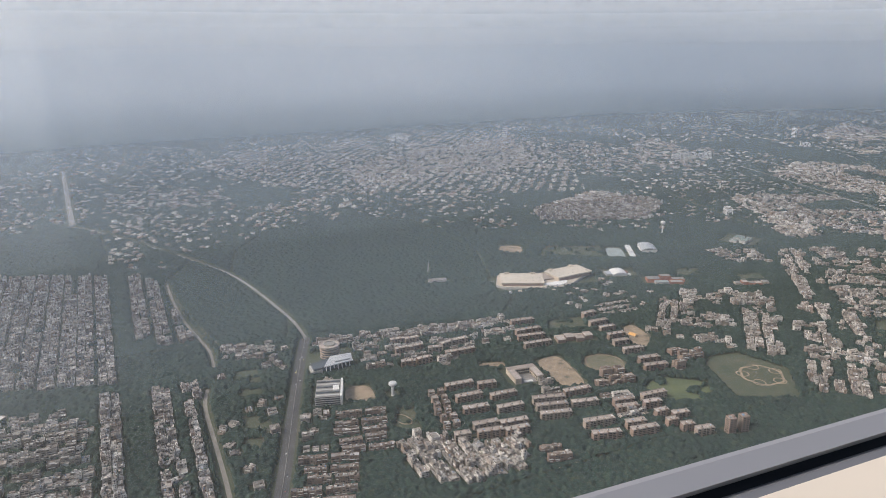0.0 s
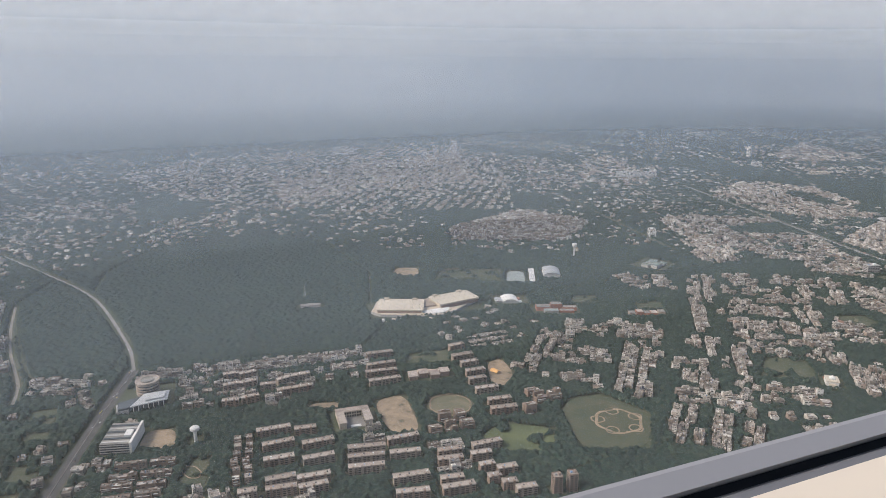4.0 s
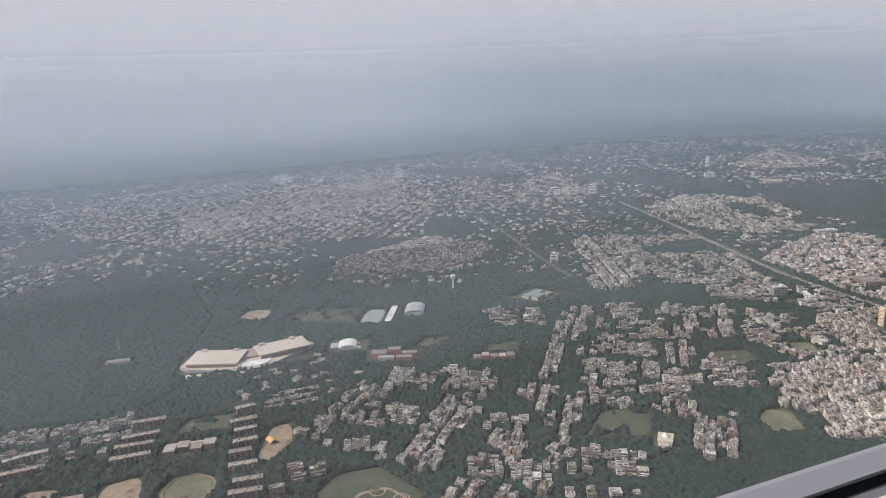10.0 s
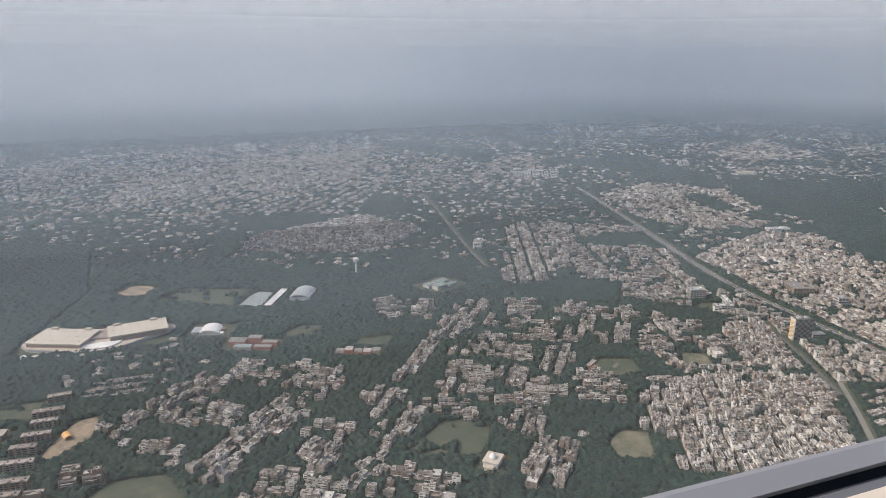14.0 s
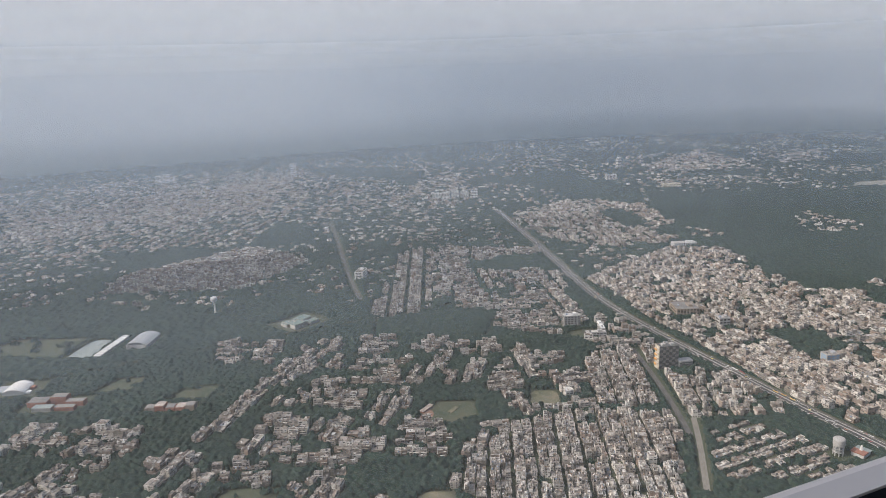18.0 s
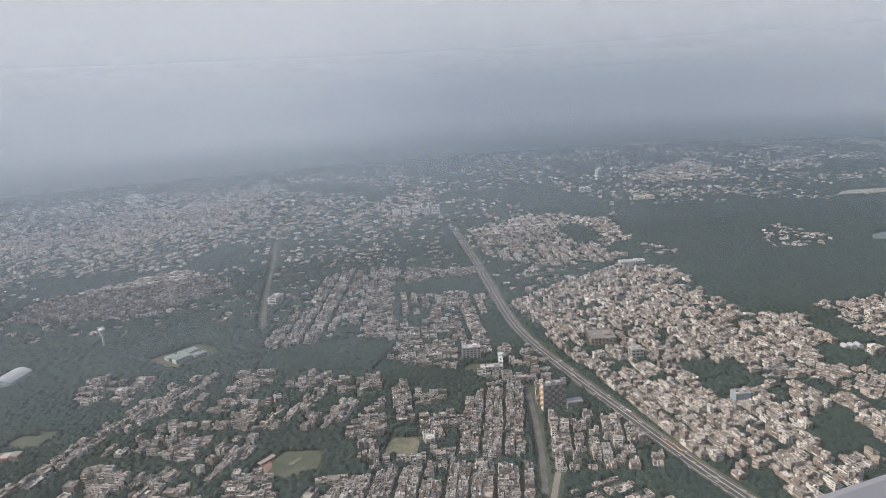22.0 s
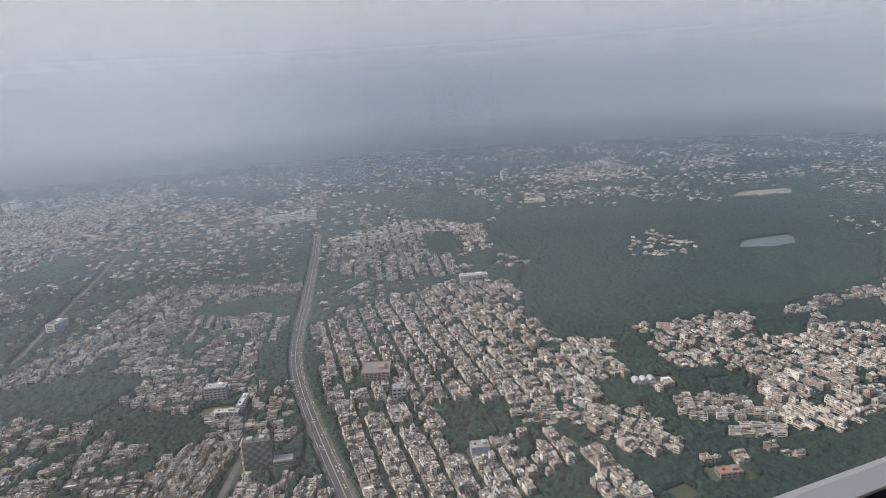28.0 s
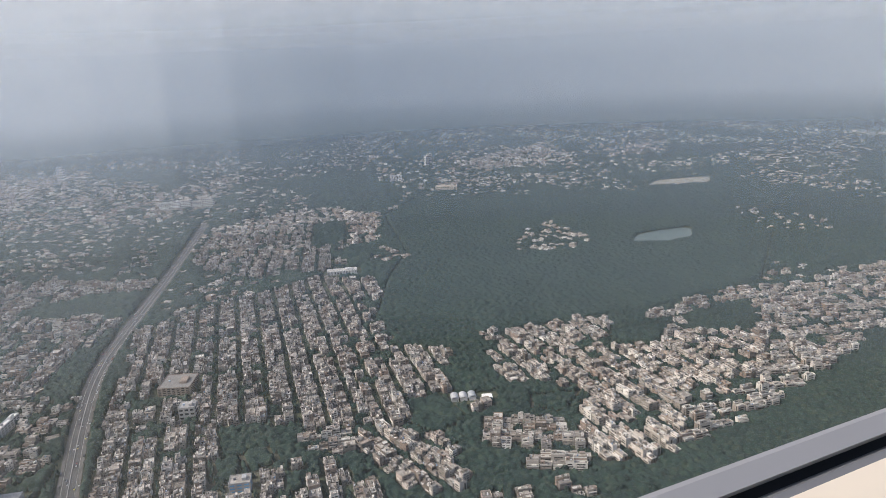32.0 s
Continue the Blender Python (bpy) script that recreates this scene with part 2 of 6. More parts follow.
M = {
    "ground": surface("scrub_ground", [(0.3, (0.04, 0.055, 0.03)), (0.55, (0.06, 0.068, 0.04)), (0.75, (0.13, 0.115, 0.085))], 0.012, 0.25),
    "asphalt": surface("asphalt", [(0.3, (0.05, 0.05, 0.052)), (0.7, (0.085, 0.083, 0.08))], 0.05, 1.2, 0.85, 0.1),
    "lane": surface("worn_lane", [(0.3, (0.07, 0.07, 0.066)), (0.7, (0.13, 0.12, 0.11))], 0.08, 1.0),
    "pale": surface("pale_road", [(0.3, (0.17, 0.165, 0.155)), (0.7, (0.28, 0.27, 0.25))], 0.05, 0.8),
    "dust": surface("dusty_track", [(0.3, (0.15, 0.14, 0.12)), (0.7, (0.25, 0.23, 0.195))], 0.07, 0.7),
    "grassf": surface("mown_grass", [(0.3, (0.036, 0.054, 0.034)), (0.5, (0.06, 0.072, 0.043)), (0.62, (0.075, 0.08, 0.05)), (0.75, (0.13, 0.115, 0.078))], 0.07, 0.9),
    "dryf": surface("dry_ground", [(0.3, (0.075, 0.085, 0.052)), (0.5, (0.13, 0.125, 0.08)), (0.7, (0.2, 0.17, 0.12))], 0.09, 0.6),
    "sandf": surface("sandy_ground", [(0.32, (0.1, 0.095, 0.06)), (0.42, (0.22, 0.17, 0.12)), (0.6, (0.31, 0.24, 0.165)), (0.75, (0.26, 0.2, 0.14))], 0.1, 0.6),
    "sandfar": surface("pale_flat_land", [(0.3, (0.16, 0.155, 0.125)), (0.7, (0.3, 0.28, 0.24))], 0.01, 0.1),
    "clay": surface("red_clay", [(0.3, (0.2, 0.11, 0.08)), (0.7, (0.3, 0.19, 0.14))], 0.12, 0.8),
    "scrub": surface("park_scrub", [(0.3, (0.06, 0.08, 0.04)), (0.7, (0.11, 0.13, 0.06))], 0.05, 0.5),
    "greenroof": surface("pale_green_sheet", [(0.3, (0.13, 0.18, 0.165)), (0.7, (0.22, 0.27, 0.25))], 0.2, 0.9),
    "court": surface("court_concrete", [(0.3, (0.2, 0.24, 0.235)), (0.7, (0.29, 0.32, 0.31))], 0.06, 0.9),
    "wall": varied("house_walls", WALLS, 0.85, 1.1, 0.5),
    "brown": varied("brown_render", [(0.0, (0.23, 0.16, 0.125)), (0.4, (0.29, 0.215, 0.17)), (0.7, (0.18, 0.13, 0.105)), (1.0, (0.34, 0.27, 0.22))], 0.85, 0.9, 0.4),
    "roof": varied("house_terraces", ROOFS, 0.9, 1.3, 0.75),
    "tank": varied("tank_plastic", [(0.0, (0.03, 0.03, 0.035)), (0.55, (0.06, 0.06, 0.07)), (0.7, (0.75, 0.75, 0.74)), (0.95, (0.16, 0.26, 0.4))], 0.5),
    "window": varied("window_openings", [(0.0, (0.03, 0.032, 0.035)), (0.6, (0.07, 0.065, 0.06)), (1.0, (0.14, 0.12, 0.1))], 0.35, 1.0, 0.2),
    "ledge": varied("ledges", [(0.0, (0.4, 0.37, 0.33)), (0.35, (0.68, 0.65, 0.6)), (0.6, (0.24, 0.21, 0.185)), (1.0, (0.58, 0.55, 0.5))], 0.85, 1.0),
    "owall": varied("painted_walls", WALLS, 0.85, 0.8, 0.35, "object"),
    "oroof": varied("terrace_floors", ROOFS, 0.9, 1.3, 0.75, "object"),
    "oledge": varied("balcony_concrete", [(0.0, (0.34, 0.31, 0.275)), (0.5, (0.56, 0.53, 0.48)), (1.0, (0.68, 0.66, 0.62))], 0.85, 1.0, 0.35, "object"),
    "obrown": varied("brown_wash", [(0.0, (0.21, 0.145, 0.115)), (0.5, (0.29, 0.21, 0.165)), (1.0, (0.25, 0.19, 0.16))], 0.85, 0.9, 0.45, "object"),
    "otan": varied("tan_wash", [(0.0, (0.34, 0.28, 0.23)), (1.0, (0.27, 0.22, 0.185))], 0.85, 0.9, 0.45, "object"),
    "oslabroof": varied("weathered_roof", [(0.0, (0.29, 0.24, 0.205)), (1.0, (0.42, 0.37, 0.33))], 0.9, 1.1, 0.55, "object"),
    "otank": varied("tank_shell", [(0.0, (0.03, 0.03, 0.035)), (0.55, (0.06, 0.06, 0.07)), (0.7, (0.75, 0.75, 0.74)), (0.95, (0.16, 0.26, 0.4))], 0.5, 1.0, 0.2, "object"),
    "owindow": varied("window_glass", [(0.0, (0.03, 0.032, 0.035)), (1.0, (0.1, 0.09, 0.08))], 0.25, 1.0, 0.2, "object"),
    "canopy": foliage("tree_canopy"),
    "oleaf": varied("leaf_clumps", GREENS, 0.95, 1.1, 0.6, "object", 1.0),
    "bark": varied("bark", [(0.0, (0.1, 0.075, 0.055)), (1.0, (0.15, 0.12, 0.09))], 0.95, 4.0, 0.5, "object"),
    "cream": varied("cream_sheet_roof", [(0.0, (0.5, 0.445, 0.36)), (1.0, (0.55, 0.49, 0.4))], 0.6, 0.25, 0.18, "object"),
    "white": varied("white_paint", [(0.0, (0.6, 0.6, 0.58)), (1.0, (0.7, 0.69, 0.67))], 0.7, 0.5, 0.4, "object"),
    "grey": varied("grey_concrete", [(0.0, (0.34, 0.33, 0.32)), (1.0, (0.42, 0.41, 0.39))], 0.85, 0.5, 0.3, "object"),
    "dark": varied("dark_cladding", [(0.0, (0.1, 0.1, 0.1)), (1.0, (0.13, 0.125, 0.12))], 0.6, 0.6, 0.3, "object"),
    "dull": varied("dull_cladding", [(0.0, (0.2, 0.19, 0.18)), (1.0, (0.23, 0.22, 0.2))], 0.7, 0.6, 0.3, "object"),
    "brick": varied("red_brick", [(0.0, (0.3, 0.14, 0.1)), (1.0, (0.36, 0.18, 0.13))], 0.9, 0.9, 0.3, "object"),
    "tan": varied("tan_render", [(0.0, (0.46, 0.39, 0.31)), (1.0, (0.52, 0.45, 0.36))], 0.85, 0.5, 0.3, "object"),
    "glass": varied("dark_glass", [(0.0, (0.05, 0.06, 0.065)), (1.0, (0.09, 0.1, 0.11))], 0.2, 0.5, 0.15, "object"),
    "metal": varied("galvanised_metal", [(0.0, (0.33, 0.35, 0.36)), (1.0, (0.42, 0.43, 0.44))], 0.55, 0.5, 0.35, "object"),
    "orange": varied("orange_panels", [(0.0, (0.62, 0.3, 0.08)), (1.0, (0.7, 0.42, 0.16))], 0.7, 0.6, 0.25, "object"),
    "blue": varied("blue_sheet", [(0.0, (0.12, 0.3, 0.5)), (1.0, (0.18, 0.36, 0.55))], 0.6, 0.5, 0.3, "object"),
    "car": varied("car_paint", [(0.0, (0.75, 0.75, 0.74)), (0.45, (0.45, 0.46, 0.47)), (0.7, (0.06, 0.06, 0.07)), (0.85, (0.35, 0.06, 0.05)), (0.95, (0.7, 0.6, 0.15))], 0.35, 1.0, 0.1, "object"),
    "cabin_grey": varied("grey_plastic", [(0.0, (0.22, 0.22, 0.235)), (1.0, (0.24, 0.24, 0.255))], 0.6, 3.0, 0.1, "object"),
    "cabin_dark": varied("dark_plastic", [(0.0, (0.12, 0.125, 0.14)), (1.0, (0.13, 0.135, 0.15))], 0.6, 3.0, 0.1, "object"),
    "seal": varied("black_rubber", [(0.0, (0.02, 0.021, 0.024)), (1.0, (0.024, 0.025, 0.028))], 0.8, 3.0, 0.1, "object"),
    "cabin_cream": varied("cream_plastic", [(0.0, (0.62, 0.54, 0.44)), (1.0, (0.64, 0.56, 0.46))], 0.7, 1.0, 0.1, "object"),
    "line": surface("road_paint", [(0.3, (0.6, 0.58, 0.52)), (0.7, (0.72, 0.7, 0.64))], 0.1, 2.0),
}
water, wnt, wb = nodes_of("lake_water")
wb.inputs["Base Color"].default_value, wb.inputs["Roughness"].default_value = (0.08, 0.11, 0.1, 1), 0.4
bump(wnt, wb, noise_node(wnt, 0.4, 3.0).outputs[0], 0.05, 0.2)
M["water"] = water


# ---- mesh helpers ----
def part(name, bm, material, parent=None, label=""):
    me = bpy.data.meshes.new(name)
    bm.to_mesh(me)
    bm.free()
    for m in material if isinstance(material, (list, tuple)) else [material]:
        me.materials.append(m)
    ob = new(name, me)
    ob.parent = parent
    return tagged(ob, label) if label else ob


def root(name, x, y, z=0.0, turn=0.0, label="", category="", group="", kind=""):
    ob = new(name)
    ob.matrix_world = pose(x, y, z, 0, 0, turn)
    ob.empty_display_size = 1
    return tagged(ob, label, category, group, kind)


def box(bm, x0, x1, y0, y1, z0, z1, bevel=0.0):
    vs = [bm.verts.new(p) for p in ((x0, y0, z0), (x1, y0, z0), (x1, y1, z0), (x0, y1, z0), (x0, y0, z1), (x1, y0, z1), (x1, y1, z1), (x0, y1, z1))]
    fs = [bm.faces.new([vs[i] for i in f]) for f in ((3, 2, 1, 0), (4, 5, 6, 7), (0, 1, 5, 4), (1, 2, 6, 5), (2, 3, 7, 6), (3, 0, 4, 7))]
    if bevel:
        bmesh.ops.bevel(bm, geom=list({e for f in fs for e in f.edges}), offset=bevel, segments=1, affect="EDGES")
    return bm


def boxes(*args, bevel=0.0):
    bm = bmesh.new()
    for a in args:
        box(bm, *a, bevel=bevel)
    return bm


def lathe(profile, n=20):
    """A turned body about z from (radius, height) pairs."""
    bm = bmesh.new()
    rings = []
    for r, z in profile:
        rings.append([bm.verts.new((max(r, 1e-3) * math.cos(2 * math.pi * i / n), max(r, 1e-3) * math.sin(2 * math.pi * i / n), z)) for i in range(n)])
    for a, b in zip(rings, rings[1:]):
        for i in range(n):
            bm.faces.new((a[i], a[(i + 1) % n], b[(i + 1) % n], b[i]))
    bm.faces.new(rings[-1])
    bm.faces.new(rings[0][::-1])
    return bm


def sweep(points, width, z0, z1):
    """A flat ribbon with edges along a smoothed line of points."""
    pts = [Vector((*p, 0)) for p in points]
    for _ in range(2):
        q = [pts[0]]
        for a, b in zip(pts, pts[1:]):
            q += [a * 0.75 + b * 0.25, a * 0.25 + b * 0.75]
        pts = q + [pts[-1]]
    bm = bmesh.new()
    rows = []
    for i, p in enumerate(pts):
        d = (pts[min(i + 1, len(pts) - 1)] - pts[max(i - 1, 0)]).normalized()
        s = Vector((-d.y, d.x, 0)) * width / 2
        rows.append([bm.verts.new((p.x + k * s.x, p.y + k * s.y, z)) for k, z in ((1, z0), (1, z1), (-1, z1), (-1, z0))])
    for a, b in zip(rows, rows[1:]):
        for k in range(3):
            bm.faces.new((a[k], a[k + 1], b[k + 1], b[k]))
    return bm, [(p.x, p.y) for p in pts]


def prism(points, z0, z1):
    bm = bmesh.new()
    lo = [bm.verts.new((x, y, z0)) for x, y in points]
    hi = [bm.verts.new((x, y, z1)) for x, y in points]
    top = bm.faces.new(hi)
    for i in range(len(points)):
        j = (i + 1) % len(points)
        bm.faces.new((lo[i], lo[j], hi[j], hi[i]))
    top.normal_update()
    if top.normal.z < 0:
        bmesh.ops.reverse_faces(bm, faces=list(bm.faces))
    return bm


def big_mesh(name, verts, faces, mats, slots, label, category, smooth=False, kind="stuff"):
    """One joined mesh from arrays: verts (n, 3), faces (m, k), a material slot for each face."""
    me = bpy.data.meshes.new(name)
    k = faces.shape[1]
    me.vertices.add(len(verts))
    me.vertices.foreach_set("co", verts.astype(np.float32).ravel())
    me.loops.add(faces.size)
    me.loops.foreach_set("vertex_index", faces.astype(np.int32).ravel())
    me.polygons.add(len(faces))
    me.polygons.foreach_set("loop_start", np.arange(0, faces.size, k, dtype=np.int32))
    me.polygons.foreach_set("material_index", np.asarray(mats, dtype=np.int32))
    me.polygons.foreach_set("use_smooth", np.full(len(faces), smooth))
    for m in slots:
        me.materials.append(m)
    me.update(calc_edges=True)
    ob = new(name, me)
    return tagged(ob, label, category, kind=kind)


# ---- plan: which ground is taken ----
rng = np.random.default_rng(7)
X0, Y0, CELL, NX, NY = -800.0, 150.0, 2.0, 1900, 1000
taken = np.zeros((NX, NY), np.uint8)
GX, GY = np.meshgrid(X0 + (np.arange(NX) + 0.5) * CELL, Y0 + (np.arange(NY) + 0.5) * CELL, indexing="ij")


def inside(poly, x, y):
    r = np.zeros(np.shape(x), bool)
    for (ax, ay), (bx, by) in zip(poly, poly[1:] + poly[:1]):
        if ay != by:
            r ^= ((ay > y) != (by > y)) & (x < (bx - ax) * (y - ay) / (by - ay) + ax)
    return r


def claim(poly, code):
    xs, ys = [p[0] for p in poly], [p[1] for p in poly]
    i0, i1 = max(int((min(xs) - X0) / CELL), 0), min(int((max(xs) - X0) / CELL) + 1, NX)
    j0, j1 = max(int((min(ys) - Y0) / CELL), 0), min(int((max(ys) - Y0) / CELL) + 1, NY)
    if i1 > i0 and j1 > j0:
        w = taken[i0:i1, j0:j1]
        w[inside(poly, GX[i0:i1, j0:j1], GY[i0:i1, j0:j1])] = code


def claim_line(pts, width, code):
    for (ax, ay), (bx, by) in zip(pts, pts[1:]):
        d = math.hypot(bx - ax, by - ay) or 1
        nx, ny = -(by - ay) / d * width / 2, (bx - ax) / d * width / 2
        claim([(ax + nx, ay + ny), (bx + nx, by + ny), (bx - nx, by - ny), (ax - nx, ay - ny)], code)


def claim_rect(x, y, turn, w, d, code=4):
    c, s = math.cos(radians(turn)), math.sin(radians(turn))
    claim([(x + c * a - s * b, y + s * a + c * b) for a, b in ((-w / 2, -d / 2), (w / 2, -d / 2), (w / 2, d / 2), (-w / 2, d / 2))], code)


# ---- ground, roads, open fields ----
ground_bm = bmesh.new()
bmesh.ops.create_circle(ground_bm, cap_ends=True, segments=96, radius=7000, matrix=Matrix.Translation((600, 0, 0)))
tagged(part("ground", ground_bm, M["ground"]), "flat green and brown scrubby city ground", "ground", kind="structure")
ROAD_LABEL = {"asphalt": "dark worn asphalt road", "pale": "pale grey concrete road", "dust": "dusty sand-coloured track", "lane": "grey worn lane between houses"}
layer = 0.06
LINES, LINE_TOP = {}, 0.3


def road(name, width, look_of, pts):
    global layer
    layer += 0.012
    bm, line = sweep(pts, width, -0.05, layer + 0.06)
    tagged(part("road", bm, M[look_of]), ROAD_LABEL[look_of], "road", kind="structure")
    claim_line(line, width + (5.2 if name == "highway" else 3), 1)
    return line


FIELD_LABEL = {"grassf": "mown green grass field", "dryf": "dry brownish open ground", "sandf": "bare sandy tan ground", "sandfar": "pale bare flat land",
               "scrub": "green scrubby park ground", "clay": "bare reddish clay beside the cricket green", "court": "grey-green concrete sports court", "water": "still grey-green lake water"}


def field(name, look_of, pts):
    global layer
    layer += 0.012
    claim(pts, 2)
    if look_of in ("grassf", "scrub") and name not in ("cricket_ground", "park"):
        clumps = (taken == 2) & inside(pts, GX, GY)
        for i, j in zip(*np.nonzero(clumps)):
            if noise.noise((GX[i, j] * 0.07, GY[i, j] * 0.07, 4.0)) > 0.22:
                taken[i, j] = 0
    q = pts
    for _ in range(2):
        q = [(a[0] * k + b[0] * (1 - k), a[1] * k + b[1] * (1 - k)) for a, b in zip(q, q[1:] + q[:1]) for k in (0.82, 0.18)]
    ob = part("water" if look_of == "water" else "ground_patch", prism(q, -0.1, layer + 0.05), M[look_of])
    tagged(ob, FIELD_LABEL[look_of], "lake" if look_of == "water" else "field", kind="structure")


for wood in WOODS:
    claim(wood, 5)
GREEN_SQUARES = [
    [(1201, 397), (1218, 397), (1220, 376), (1203, 372)],
    [(1206, 311), (1245, 308), (1214, 266), (1177, 269)],
    [(1101, 277), (1134, 281), (1110, 237), (1087, 236)],
    [(940, 447), (960, 443), (945, 414), (923, 420)],
    [(1316, 404), (1342, 401), (1344, 363), (1316, 350), (1307, 373)],
    [(1520, 427), (1580, 409), (1530, 383), (1505, 405)],
    [(1397, 364), (1430, 351), (1401, 331), (1387, 349)],
    [(1425, 988), (1474, 980), (1432, 858), (1384, 862)],
    [(1069, 426), (1102, 452), (1087, 405), (1064, 389)],
    [(1185, 395), (1201, 396), (1195, 367), (1179, 369)],
]
for square in GREEN_SQUARES:
    claim(square, 5)

LINES["main_road"] = road("main_road", 9.5, "asphalt", [(42, 332), (60, 389), (76, 440), (100, 521), (123, 594), (137, 634)])
LINES["forest_road"] = road("forest_road", 3.0, "pale", [(137, 634), (136, 683), (125, 749), (112, 820), (96, 881), (52, 971), (-3, 1079), (-50, 1162), (-103, 1248), (-211, 1286), (-338, 1347)])
LINES["far_road"] = road("far_road", 9.0, "pale", [(-103, 1248), (-115, 1389), (-135, 1630), (-153, 1842)])
LINES["drain_track"] = road("drain_track", 3.2, "dust", [(28, 370), (30, 404), (30, 439), (29, 488), (28, 537), (34, 564)])
LINES["drain_track"] = road("drain_track", 2.6, "dust", [(44, 600), (46, 638), (40, 672), (30, 723), (23, 790), (20, 866)])
LINES["highway"] = road("highway", 8.0, "asphalt", [(1094, 215), (1097, 262), (1097, 303), (1101, 360), (1105, 422), (1111, 501), (1122, 586), (1147, 669), (1182, 774), (1226, 915), (1285, 1113)])
LINES["dense_lane"] = road("dense_lane", 4.2, "lane", [(995, 323), (1017, 363), (1042, 415), (1063, 465)])
LINES["sand_track"] = road("sand_track", 4.0, "dust", [(954, 267), (994, 313), (1015, 340)])
LINES["colony_road"] = road("colony_road", 4.0, "lane", [(885, 731), (908, 859), (947, 1026), (978, 1186)])

field("tan_field", "sandf", [(455, 801), (473, 829), (499, 815), (483, 780)])
field("green_field", "grassf", [(499, 760), (529, 793), (598, 760), (570, 716)])
field("court", "court", [(576, 710), (603, 753), (622, 742), (599, 700)])
field("green_field", "grassf", [(605, 612), (625, 633), (649, 624), (636, 599)])
field("green_field", "grassf", [(663, 567), (682, 586), (705, 573), (691, 551)])
field("tan_field", "sandf", [(263, 498), (269, 505), (290, 498), (286, 488)])
field("tan_yard", "sandf", [(316, 487), (345, 489), (334, 426), (311, 435)])
field("oval_pitch", "dryf", [(353, 461), (364, 475), (381, 471), (391, 460), (389, 445), (376, 434), (361, 440), (353, 449)])
field("green_field", "grassf", [(369, 541), (381, 561), (416, 556), (408, 527)])
field("brown_ground", "scrub", [(373, 402), (397, 413), (430, 387), (410, 361), (370, 381)])
field("park", "grassf", [(451, 408), (468, 423), (498, 418), (513, 374), (477, 334), (431, 354)])
field("sand_lot", "sandf", [(421, 472), (439, 513), (456, 516), (451, 483), (428, 463)])
field("tan_yard", "sandf", [(135, 492), (143, 516), (163, 510), (160, 481)])
field("lawn", "grassf", [(57, 564), (61, 586), (79, 582), (77, 556)])
field("lawn", "grassf", [(47, 486), (50, 503), (73, 496), (71, 476)])
field("lawn", "grassf", [(47, 456), (51, 469), (62, 465), (60, 450)])
field("lawn", "grassf", [(57, 536), (61, 548), (75, 544), (75, 530)])
field("garden", "grassf", [(158, 434), (171, 461), (182, 459), (174, 422)])
field("square", "grassf", [(647, 379), (688, 410), (721, 396), (696, 357)])
field("cricket_ground", "grassf", [(839, 431), (857, 455), (884, 443), (874, 417), (852, 418)])
field("sand_corner", "clay", [(832, 436), (847, 450), (848, 439), (839, 429)])
field("ground_patch", "dryf", [(784, 339), (801, 349), (817, 339), (801, 311), (779, 322)])
field("school_lawn", "grassf", [(1029, 515), (1038, 529), (1052, 524), (1046, 506)])
field("court_in_block", "dryf", [(920, 415), (933, 436), (952, 426), (941, 404)])
field("lake", "water", [(1731, 632), (1770, 664), (1852, 652), (1812, 610), (1774, 609)])
field("pale_flat", "sandfar", [(1984, 2442), (2264, 2770), (2571, 2705), (2365, 2277)])
field("pale_flat", "sandfar", [(2132, 2525), (2322, 2913), (2445, 2498), (2331, 2332)])
field("far_field", "sandfar", [(2010, 906), (2074, 941), (2172, 907), (2115, 858)])

# ---- landmarks reserve their ground ----
for spot in ((385, 320, -14, 9, 9), (396, 318, -14, 9, 9), (446, 672, -10, 130, 52), (546, 652, -22, 42, 34), (620, 719, 60, 56, 10), (649, 717, 62, 36, 24), (145, 572, -5, 44, 42),
             (126, 505, -16, 28, 38), (175, 485, 0, 10, 10), (292, 465, -10, 36, 32), (378, 510, -12, 44, 20), (726, 772, 0, 12, 12),
             (1066, 419, -16, 36, 14), (1050, 544, -20, 24, 16), (1054, 511, -25, 30, 24), (1382, 730, -18, 44, 28), (1360, 384, -20, 34, 14),
             (326, 727, -12, 30, 12), (578, 603, -25, 54, 30), (664, 549, -25, 44, 14), (803, 693, 25, 52, 46), (698, 348, 45, 20, 18),
             (436, 492, 0, 10, 8), (845, 448, 32, 14, 4), (1178, 518, -24, 32, 34), (1179, 467, -20, 16, 14), (1194, 361, -18, 16, 13), (1062, 258, 0, 14, 14), (1074, 251, 0, 12, 12),
             (915, 822, 55, 28, 16), (1280, 1280, -27, 110, 24), (1718, 1115, -30, 50, 24), (740, 1937, -30, 60, 30), (1064, 1847, 0, 26, 26),
             (1273, 261, 0, 14, 14), (1310, 262, -20, 26, 16)):
    claim_rect(*spot)


